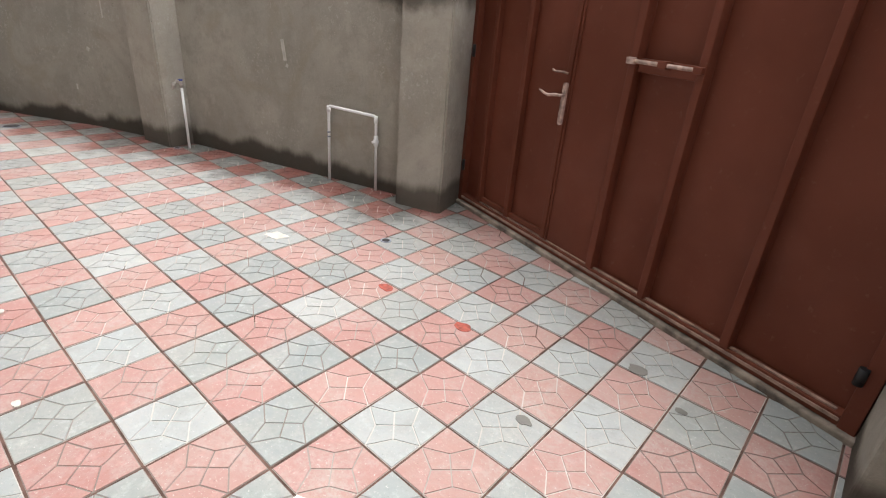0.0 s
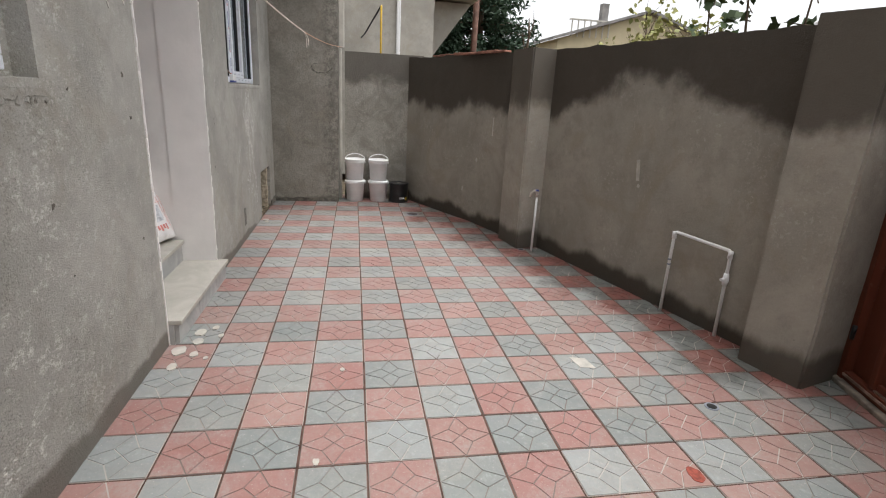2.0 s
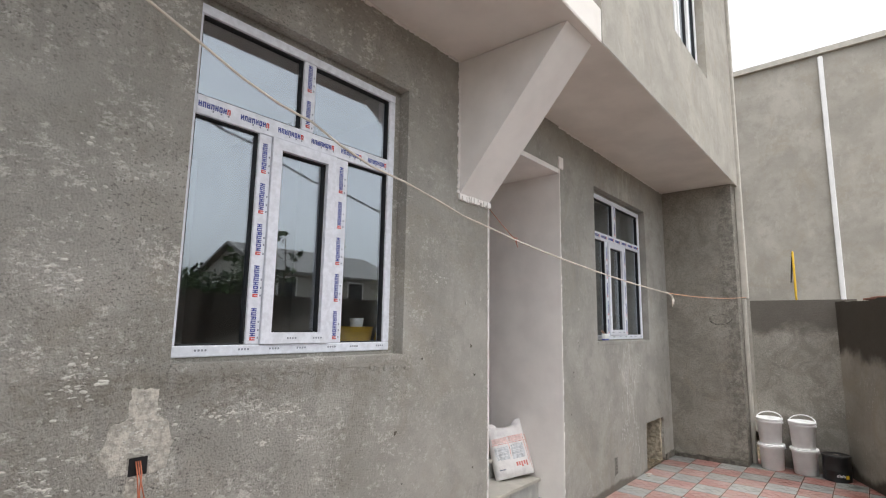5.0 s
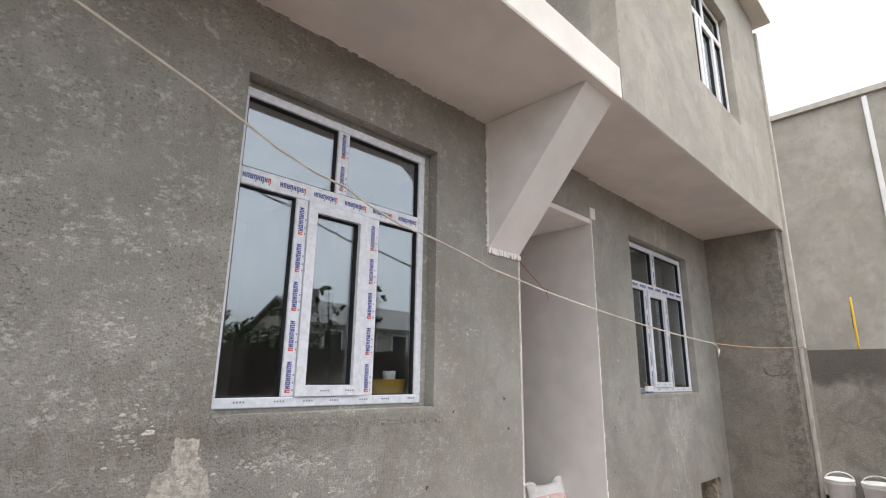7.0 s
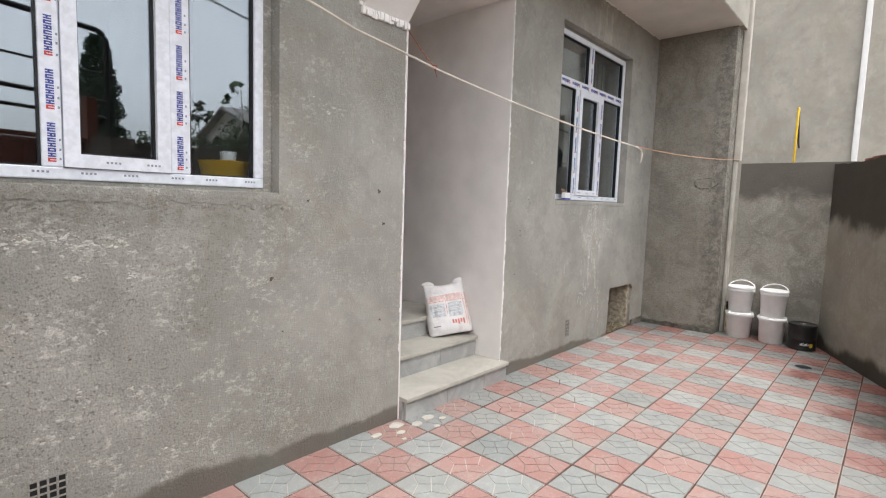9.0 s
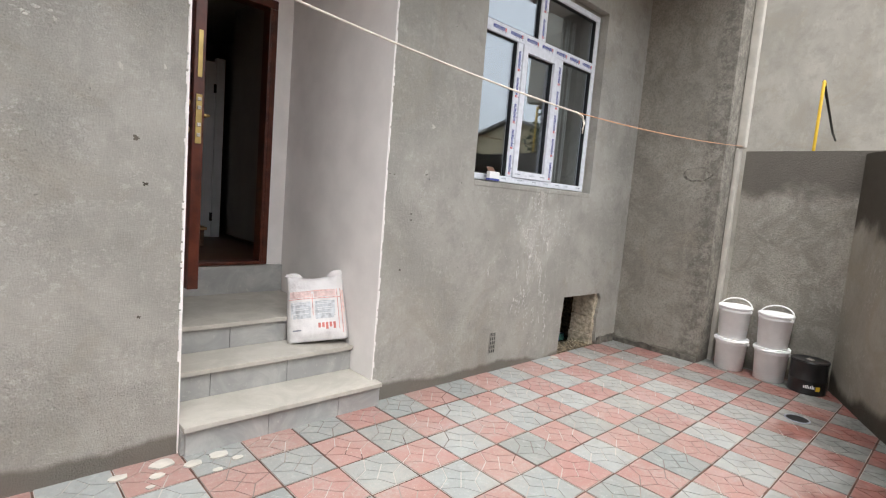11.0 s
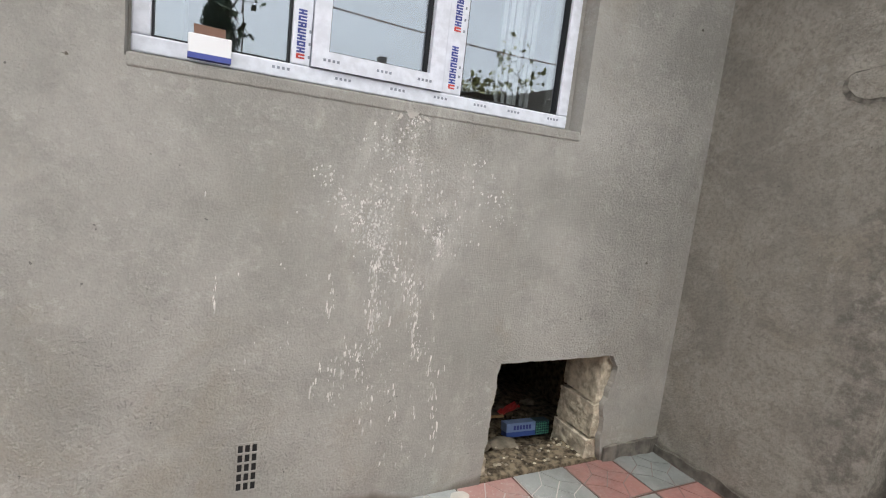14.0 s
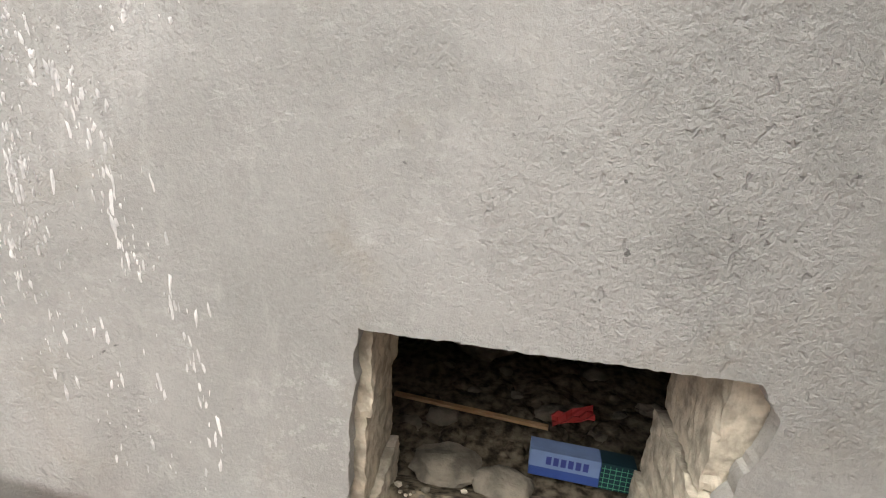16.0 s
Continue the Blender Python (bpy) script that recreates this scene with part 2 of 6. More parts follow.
def marble(name, a, b):
    m = Nodes(name, 0.45, 0, 0.4)
    c = m.mix(m.ramp(m.noise(3.5, 7, 0.65, distort=1.2), 0.35, 0.7), a, b)
    c = m.mix(m.math("MULTIPLY", m.ramp(m.noise(24, 4, 0.7), 0.6, 0.7), 0.35), c, (0.6, 0.58, 0.53))
    m.bump(m.noise(30, 4), 0.08, 0.004)
    return m.done(c, m.ramp(m.noise(6, 4), 0.3, 0.7, 0.4, 0.65))


TREAD = marble("tread_stone", (0.41, 0.392, 0.345), (0.5, 0.475, 0.425))
RISER = marble("riser_stone", (0.33, 0.33, 0.32), (0.45, 0.45, 0.43))


def tile_face(name, a, b, dirt, wet):
    m = Nodes(name, 0.6, 0, 0.4)
    r = m.random()
    c = m.mix(r, a, b)
    c = m.mix(m.ramp(m.math("FRACT", m.math("MULTIPLY", r, 7.31), 0), 0.72, 0.8, 0, 0.45), c, dirt)
    c = m.mix(m.ramp(m.noise(6, 7, 0.7, distort=0.6), 0.42, 0.7, 0, 0.6), c, dirt)
    c = m.mix(m.ramp(m.noise(17, 5, 0.7), 0.52, 0.72, 0, 0.4), c, tuple(min(1, v * 1.35) for v in b))
    c = m.mix(m.math("MULTIPLY", m.ramp(m.noise(70, 4, 0.75), 0.6, 0.68), 0.55), c, (0.54, 0.51, 0.465))
    c = m.mix(m.math("MULTIPLY", m.ramp(m.noise(90, 3, 0.7), 0.3, 0.38, 1, 0), 0.5), c, tuple(v * 0.5 for v in dirt))
    y, x = m.axis(1), m.axis(0)
    edge = m.math("SUBTRACT", y, m.math("MULTIPLY", m.math("ADD", x, 8.3), 0.33))
    soak = m.math("ADD", edge, m.math("MULTIPLY", m.math("SUBTRACT", m.noise(1.5, 6, 0.65), 0.5), 1.9))
    soak = m.math("MAXIMUM", m.ramp(soak, 0.62, 0.95, 0, 0.9), m.ramp(m.noise(1.05, 5, 0.65), 0.6, 0.72, 0, 0.4))
    soak = m.math("MULTIPLY", soak, m.ramp(x, -1.6, -2.8))
    soak = m.math("MAXIMUM", soak, m.ramp(m.math("ADD", x, m.math("MULTIPLY", m.noise(2, 5, 0.65), 1.2)), -6.3, -7.0, 0, 0.6))
    c = m.mix(soak, c, m.mix(m.ramp(m.noise(7, 6, 0.7), 0.42, 0.6), wet, tuple(v * 0.6 for v in wet)))
    veil = m.math("MULTIPLY", m.ramp(m.noise(2.3, 7, 0.72, distort=0.5), 0.4, 0.68, 0.1, 0.6), m.ramp(m.noise(38, 5, 0.8), 0.35, 0.62, 0.25, 1))
    veil = m.math("MULTIPLY", veil, m.math("SUBTRACT", 1.0, soak))
    c = m.mix(veil, c, (0.35, 0.33, 0.305))
    m.bump(m.noise(60, 4, 0.6), 0.2, 0.004)
    return m.done(c, m.math("SUBTRACT", m.ramp(m.noise(3, 5), 0.35, 0.65, 0.5, 0.75), m.math("MULTIPLY", soak, 0.2)))


TILE_RED = tile_face("red_paver", (0.295, 0.136, 0.119), (0.352, 0.198, 0.176), (0.31, 0.187, 0.16), (0.21, 0.075, 0.06))
TILE_GREY = tile_face("grey_paver", (0.192, 0.213, 0.212), (0.315, 0.333, 0.331), (0.22, 0.23, 0.215), (0.15, 0.16, 0.15))


def groove():
    m = Nodes("paver_groove", 0.9, 0, 0.1)
    r = m.ramp(m.math("ADD", m.random(), m.math("MULTIPLY", m.noise(2.5, 3), 0.6)), 0.4, 0.95)
    return m.done(m.mix(r, (0.19, 0.162, 0.146), (0.44, 0.405, 0.37)))


GROOVE = groove()


def wood(name, a, b):
    m = Nodes(name, 0.5, 0, 0.4)
    c = m.mix(m.ramp(m.noise(5, 6, 0.6, stretch=(1, 8, 8), distort=0.8), 0.35, 0.65), a, b)
    c = m.mix(m.math("MULTIPLY", m.ramp(m.voronoi(5, (1, 2, 2)), 0.0, 0.12, 1, 0), 0.7), c, tuple(v * 0.3 for v in a))
    return m.done(c)


PINE = wood("pine_tread", (0.5, 0.31, 0.15), (0.62, 0.42, 0.23))
DARK_WOOD = wood("brown_board", (0.1, 0.055, 0.03), (0.14, 0.08, 0.045))


def glass():
    m = Nodes("window_glass")
    m.n.remove(m.bsdf)
    clear, shine, mixer = m.n.new("ShaderNodeBsdfTransparent"), m.n.new("ShaderNodeBsdfGlossy"), m.n.new("ShaderNodeMixShader")
    clear.inputs["Color"].default_value = (0.93, 0.96, 0.97, 1)
    shine.inputs["Color"].default_value = (0.86, 0.93, 1.0, 1)
    shine.inputs["Roughness"].default_value = 0.0
    f = m.n.new("ShaderNodeLayerWeight")
    f.inputs["Blend"].default_value = 0.5
    gloss = m.math("ADD", 0.17, m.math("MULTIPLY", m.math("POWER", f.outputs["Facing"], 3.5), 0.8))
    m.l.new(gloss, mixer.inputs[0])
    m.l.new(clear.outputs[0], mixer.inputs[1])
    m.l.new(shine.outputs[0], mixer.inputs[2])
    m.l.new(mixer.outputs[0], m.n["Material Output"].inputs["Surface"])
    return m.mat


GLASS = glass()


# ---- ways to build ----
def mesh_of(name, bm, *materials):
    bm.normal_update()
    data = bpy.data.meshes.new(name)
    bm.to_mesh(data)
    bm.free()
    for mat in materials:
        data.materials.append(mat)
    return data


def part(name, bm, material, parent=None, label=""):
    mats = material if isinstance(material, (list, tuple)) else (material,)
    ob = new(name, mesh_of(name, bm, *mats))
    if parent is not None:
        ob.parent = parent
    return tagged(ob, label)


def thing(name, label, category, group="", at=None):
    ob = tagged(new(name), label, category, group)
    ob.empty_display_size = 0.1
    if at is not None:
        ob.matrix_basis = at
    return ob


def setting(name, bm, material, label="", category=""):
    return tagged(part(name, bm, material), label, category, kind="structure")


def box(bm, x0, x1, y0, y1, z0, z1, m=None, bevel=0.0, slot=0):
    vs = bmesh.ops.create_cube(bm, size=1)["verts"]
    c, d = Vector(((x0 + x1) / 2, (y0 + y1) / 2, (z0 + z1) / 2)), Vector((abs(x1 - x0), abs(y1 - y0), abs(z1 - z0)))
    for v in vs:
        v.co = Vector((v.co.x * d.x, v.co.y * d.y, v.co.z * d.z)) + c
        if m is not None:
            v.co = m @ v.co
    faces = {f for v in vs for f in v.link_faces}
    for f in faces:
        f.material_index = slot
    if bevel:
        bmesh.ops.bevel(bm, geom=list({e for f in faces for e in f.edges}), offset=bevel, segments=2, profile=0.5, affect="EDGES")
    return bm


def B(*a, **k):
    return box(bmesh.new(), *a, **k)


def lathe(bm, profile, segments=32, m=None):
    """A turned body from (radius, height) pairs."""
    rings = []
    for r, z in profile:
        ring = [bm.verts.new((r * math.cos(2 * math.pi * i / segments), r * math.sin(2 * math.pi * i / segments), z)) for i in range(segments)]
        rings.append(ring)
    for a, b in zip(rings, rings[1:]):
        for i in range(segments):
            bm.faces.new((a[i], a[(i + 1) % segments], b[(i + 1) % segments], b[i])).smooth = True
    bm.faces.new(list(reversed(rings[0])))
    bm.faces.new(rings[-1])
    if m is not None:
        for ring in rings:
            for v in ring:
                v.co = m @ v.co
    return bm


def tube(bm, points, radius, sides=10):
    """A round tube through points, with closed ends."""
    pts = [Vector(p) for p in points]
    rings = []
    for i, p in enumerate(pts):
        d = (pts[min(i + 1, len(pts) - 1)] - pts[max(i - 1, 0)]).normalized()
        up = Vector((0, 0, 1)) if abs(d.z) < 0.9 else Vector((1, 0, 0))
        a = d.cross(up).normalized()
        b = d.cross(a)
        r = radius[i] if isinstance(radius, (list, tuple)) else radius
        rings.append([bm.verts.new(p + r * (math.cos(2 * math.pi * k / sides) * a + math.sin(2 * math.pi * k / sides) * b)) for k in range(sides)])
    for q, r in zip(rings, rings[1:]):
        for k in range(sides):
            bm.faces.new((q[k], q[(k + 1) % sides], r[(k + 1) % sides], r[k])).smooth = True
    bm.faces.new(rings[0])
    bm.faces.new(list(reversed(rings[-1])))
    bmesh.ops.recalc_face_normals(bm, faces=bm.faces)
    return bm


def sag(a, b, drop, n=14):
    a, b = Vector(a), Vector(b)
    return [a.lerp(b, i / n) - Vector((0, 0, drop * 4 * (i / n) * (1 - i / n))) for i in range(n + 1)]


def prism(bm, outline, lo, hi, axis="z", m=None):
    """A flat outline given thickness along an axis; outline points are the two other coordinates in order."""
    def put(p, h):
        q = {"z": (p[0], p[1], h), "y": (p[0], h, p[1]), "x": (h, p[0], p[1])}[axis]
        return bm.verts.new(m @ Vector(q) if m is not None else q)
    a, b = [put(p, lo) for p in outline], [put(p, hi) for p in outline]
    faces = [bm.faces.new(a), bm.faces.new(list(reversed(b)))]
    n = len(outline)
    for i in range(n):
        faces.append(bm.faces.new((a[i], b[i], b[(i + 1) % n], a[(i + 1) % n])))
    bmesh.ops.recalc_face_normals(bm, faces=faces)
    return bm


def pierced(bm, u0, u1, z0, z1, lo, hi, holes, axis="y"):
    """A wall slab between lo and hi along an axis, with rectangular holes (u0, u1, z0, z1) going through it."""
    us = sorted({u0, u1, *(h[i] for h in holes for i in (0, 1))})
    zs = sorted({z0, z1, *(h[i] for h in holes for i in (2, 3))})
    us, zs = [u for u in us if u0 <= u <= u1], [z for z in zs if z0 <= z <= z1]

    def solid(i, j):
        if not (0 <= i < len(us) - 1 and 0 <= j < len(zs) - 1):
            return False
        u, z = (us[i] + us[i + 1]) / 2, (zs[j] + zs[j + 1]) / 2
        return not any(h[0] < u < h[1] and h[2] < z < h[3] for h in holes)

    def v(u, d, z):
        return bm.verts.new((u, d, z) if axis == "y" else (d, u, z))
    for i in range(len(us) - 1):
        for j in range(len(zs) - 1):
            if not solid(i, j):
                continue
            a, b, c, d = us[i], us[i + 1], zs[j], zs[j + 1]
            for w in (lo, hi):
                bm.faces.new([v(a, w, c), v(b, w, c), v(b, w, d), v(a, w, d)])
            for di, dj, p, q in ((-1, 0, (a, c), (a, d)), (1, 0, (b, c), (b, d)), (0, -1, (a, c), (b, c)), (0, 1, (a, d), (b, d))):
                if not solid(i + di, j + dj):
                    bm.faces.new([v(p[0], lo, p[1]), v(q[0], lo, q[1]), v(q[0], hi, q[1]), v(p[0], hi, p[1])])
    bmesh.ops.remove_doubles(bm, verts=bm.verts, dist=0.0005)
    bmesh.ops.recalc_face_normals(bm, faces=bm.faces)
    return bm


# ---- the large structure ----
HY = -0.885                      # face of the house wall
BX = -8.05                       # face of the wall that closes the yard
TOP = 3.8                        # soffit of the upper floor
W1, W2 = (-2.44, -1.03, 1.575, 3.352), (-7.17, -5.474, 1.605, 3.36)
ENTRY, HOLE = (-4.63, -3.385, -0.3, 3.35), (-7.68, -6.83, -0.3, 0.66)

ground = setting("ground", B(-60, 60, -60, 80, -0.5, -0.16), EARTH, "bare brown earth beyond the yard walls", "ground")
yard_floor = setting("floor", B(-8.6, 1.6, -0.93, 4.2, -0.15, -0.0048), MORTAR, "yard floor of red and grey concrete pavers in dark joints", "floor")
wall_south = setting("wall_south", pierced(bmesh.new(), -8.5, 1.9, -0.3, TOP, HY - 0.3, HY, [W1, W2, ENTRY, HOLE]), HOUSE,
                     "grey cement-plastered house wall with paint splashes and a damp foot", "wall")

# upper floor: slab, bay with a window, balcony beside it
setting("ceiling", B(BX + 0.003, 1.9, HY + 0.003, 0.086, TOP, TOP + 0.005), SOFFIT, "pinkish-white plastered soffit under the overhanging upper floor", "soffit")
UW = (-6.75, -5.35, 4.85, 6.4)
setting("wall_bay", pierced(bmesh.new(), BX - 0.02, -3.42, TOP + 0.008, 7.2, -0.13, 0.09, [UW]), BAY, "pale grey plastered front of the overhanging bay", "wall")
setting("wall_bay_side", B(-3.62, -3.423, HY, -0.132, TOP + 0.05, 7.2), HOUSE, "plastered side of the bay over the balcony", "wall")
setting("wall_bay_end", B(BX - 0.2, BX - 0.022, HY - 0.3, 0.088, TOP, 7.2), BAY, "end wall of the bay", "wall")
setting("balcony_edge", B(-3.418, 1.9, -0.132, 0.088, TOP + 0.008, TOP + 0.27, bevel=0.01), SOFFIT, "white rendered edge of the balcony slab", "balcony")
setting("balcony_slab", B(-3.418, 1.9, HY - 0.3, -0.134, TOP + 0.052, TOP + 0.2), SOFFIT, "concrete balcony slab", "balcony")
setting("wall_upper", B(-3.2, 1.9, HY - 0.3, HY, TOP + 0.204, 7.2), HOUSE, "plastered upper house wall behind the balcony", "wall")
setting("roof_eave", B(-8.5, 1.9, -1.4, 0.3, 7.2, 7.3), SOFFIT, "thin eave board of the house roof", "roof")

# wall at the end of the yard
setting("wall_west", B(BX - 0.3, BX + 0.045, HY - 0.28, 0.04, -0.3, TOP - 0.004), BACK, "dark stained cement wall at the end of the yard", "wall")
setting("wall_west_low", B(BX - 0.45, BX - 0.28, 0.13, 1.3, -0.3, 2.17), LOW, "low stained cement wall under the neighbouring house", "wall")
setting("trim_west", B(BX - 0.3, BX - 0.22, 0.042, 0.126, 2.2, 7.0, bevel=0.012), TRIM, "pale upright strip between two cement walls", "trim")
setting("trim_west_foot", B(BX - 0.3, BX - 0.22, 0.042, 0.09, -0.1, 2.198, bevel=0.012), TRIM, "pale upright strip between two cement walls", "trim")

# curved wall along the street
LINE = [(-8.6, 0.92), (-8.33, 1.08), (-7.55, 1.45), (-6.85, 1.80), (-6.1, 2.07), (-5.9, 2.25), (-5.0, 2.49), (-3.75, 2.82), (-2.75, 3.08)]


def along(line, t, depth):
    """Outline of a wall of that depth behind a polyline."""
    back = []
    for i, p in enumerate(line):
        a, b = Vector(line[max(i - 1, 0)]), Vector(line[min(i + 1, len(line) - 1)])
        d = (b - a).normalized()
        back.append((p[0] - d.y * depth, p[1] + d.x * depth))
    return list(line) + back[::-1]


def street_wall():
    bm = bmesh.new()
    fine = []
    for (x0, y0), (x1, y1) in zip(LINE, LINE[1:]):
        n = 8
        fine += [(x0 + (x1 - x0) * i / n, y0 + (y1 - y0) * i / n) for i in range(n)]
    fine.append(LINE[-1])
    fine = fine[2:]
    out = along(fine, 0, 0.22)
    n = len(fine)
    rng = random.Random(4)
    lo = [bm.verts.new((*p, -0.3)) for p in out]
    tops = [2.13 + rng.uniform(-0.014, 0.014) for _ in range(n)]
    hi = [bm.verts.new((*p, (tops + tops[::-1])[i])) for i, p in enumerate(out)]
    m = 2 * n
    for i in range(m):
        bm.faces.new((lo[i], lo[(i + 1) % m], hi[(i + 1) % m], hi[i]))
    for i in range(n - 1):
        bm.faces.new((hi[i], hi[i + 1], hi[m - 2 - i], hi[m - 1 - i]))
    bmesh.ops.recalc_face_normals(bm, faces=bm.faces)
    return bm


setting("wall_north", street_wall(), YARD, "curving cement-plastered yard wall, dark and wet along its top", "wall")


def pillar(bm, x, y, width, depth, angle, height, seed):
    """A plastered pier whose front begins at (x, y) and runs at an angle; edges chipped a little."""
    m = pose(x, y, 0, 0, 0, angle)
    box(bm, 0, width, 0, depth, -0.3, height)
    bmesh.ops.subdivide_edges(bm, edges=[e for e in bm.edges if abs(e.verts[0].co.z - e.verts[1].co.z) > 1], cuts=14)
    bmesh.ops.bevel(bm, geom=[e for e in bm.edges if abs(e.verts[0].co.z - e.verts[1].co.z) > 0.05 and len(e.link_faces) == 2 and e.calc_face_angle() > 1], offset=0.014, segments=2, affect="EDGES")
    for v in bm.verts:
        k = noise.noise_vector(v.co * 4 + Vector((seed, 0, 0)))
        v.co = m @ (v.co + 0.007 * k)
    return bm


setting("pillar_1", pillar(bmesh.new(), -2.96, 2.83, 0.42, 0.45, 16, 2.15, 1), PIER, "plastered gate pier with a wet top", "pillar")
setting("pillar_2", pillar(bmesh.new(), -6.0, 1.985, 0.46, 0.42, 10.5, 2.13, 2), PIER, "shallow plastered pier on the yard wall", "pillar")
setting("pillar_3", B(0.3, 0.75, 1.95, 2.52, -0.3, 2.15, bevel=0.015), YARD, "plastered pier at the far end of the gate", "pillar")
# Out of view: added to close the yard, raised to shade its near end.
setting("wall_east_unseen", B(1.5, 1.75, HY + 0.003, 2.6, -0.3, 2.6), BAY, "unseen plastered wall added to close the yard and shade its near end", "wall")
setting("wall_north_east", B(0.752, 1.75, 2.3, 2.52, -0.3, 2.13), YARD, "plastered yard wall beside the gate", "wall")

# ---- house: bracket, entrance, openings ----
setting("bracket", prism(bmesh.new(), [(HY + 0.003, 2.74), (HY + 0.003, TOP - 0.003), (0.02, TOP - 0.003)], -3.385, -3.0, "x"), WHITE_PLASTER,
        "white rendered triangular bracket under the overhang", "bracket")
ENTRY_Y = -2.35
setting("wall_entry_east", B(-3.384, -3.2, ENTRY_Y - 0.2, HY - 0.302, -0.3, 3.6), WHITE_PLASTER, "white side wall of the entrance recess", "wall")
setting("wall_entry_west", B(-4.85, -4.631, ENTRY_Y - 0.2, HY - 0.302, -0.3, 3.6), WHITE_PLASTER, "white side wall of the entrance recess", "wall")
for x0, x1 in ((-4.63, -4.622), (-3.393, -3.385)):
    setting("trim_entry", B(x0, x1, HY - 0.3, HY + 0.006, 0.0, 3.34), WHITE_PLASTER, "white plaster skim on the entrance reveal", "trim")
setting("ceiling_entry", B(-4.63, -3.384, ENTRY_Y, HY - 0.001, 3.3, 3.349), WHITE_PLASTER, "white ceiling of the entrance recess", "ceiling")
DOOR = (-4.49, -3.44, 0.76, 2.95)
setting("wall_entry_back", pierced(bmesh.new(), -4.631, -3.384, -0.3, 3.3, ENTRY_Y - 0.18, ENTRY_Y, [DOOR]), WHITE_PLASTER, "white wall round the front door", "wall")


def ragged_edge(name, x, z0, z1, seed):
    """Lumpy white plaster squeezed out along an upright edge."""
    rng = random.Random(seed)
    bm = bmesh.new()
    z = z0
    while z < z1:
        h = rng.uniform(0.015, 0.06)
        w = rng.uniform(0.002, 0.008)
        box(bm, x - w, x + w, HY - 0.004, HY + rng.uniform(0.004, 0.012), z, z + h, bevel=0.003)
        z += h + rng.choice((0, 0, 0, 0.01))
    return setting(name, bm, WHITE_PLASTER, "lumpy white plaster along the entrance edge", "trim")


ragged_edge("trim_edge_west", -4.632, 0.25, 3.35, 1)
ragged_edge("trim_edge_east", -3.383, 0.5, 2.72, 2)
bm = bmesh.new()
rng = random.Random(9)
for i in range(34):
    u = i / 33
    box(bm, -3.385 + 0.385 * u - 0.012, -3.385 + 0.385 * u + 0.012, HY, HY + rng.uniform(0.01, 0.03), 2.715 + rng.uniform(-0.02, 0.015), 2.745, bevel=0.003)
for i in range(60):
    z = 2.75 + 1.05 * i / 60
    box(bm, -3.006 + rng.uniform(0, 0.012), -2.994 + rng.uniform(0.004, 0.022), HY, HY + 0.01, z, z + 0.022, bevel=0.003)
for i in range(110):
    x = -2.98 + 2.8 * i / 110
    box(bm, x, x + 0.026, HY, HY + 0.012, TOP - rng.uniform(0.006, 0.022), TOP - 0.001)
for i in range(130):
    x = BX + 0.01 + 3.4 * i / 130
    box(bm, x, x + 0.027, HY, HY + 0.012, TOP - rng.uniform(0.006, 0.022), TOP - 0.001)
box(bm, -4.7, -4.6, HY, HY + 0.02, 3.35, 3.47, bevel=0.008)
setting("trim_soffit", bm, WHITE_PLASTER, "ragged white plaster line under the soffit", "trim")


def stair_step(front, back, top, x0=-4.62, x1=-3.394, seed=0):
    t = thing("stair_step", "pale stone step with a grey marble riser at the entrance", "step", "entrance steps")
    part("tread", B(x0, x1, back, front, top - 0.03, top, bevel=0.004), TREAD, t, "worn beige stone tread")
    rng = random.Random(seed)
    x = x0 + 0.002
    while x < x1 - 0.06:
        w = min(rng.uniform(0.3, 0.5), x1 - x)
        part("riser_slab", B(x, min(x + w - 0.003, x1), front - 0.05, front - 0.025, top - 0.18, top - 0.031, bevel=0.002), RISER, t)
        x += w
    part("core", B(x0 + 0.001, x1 - 0.001, back, front - 0.051, top - 0.18, top - 0.031), RISER, t)
    return t


stair_step(-0.80, -1.16, 0.165, -4.66, -3.394, 1)
stair_step(-1.125, -1.47, 0.345, seed=2)
stair_step(-1.435, -2.33, 0.525, seed=3)
setting("door_sill", B(-4.62, -3.4, -2.349, -2.31, 0.52, 0.755), RISER, "rough grey concrete upstand under the front door", "sill")


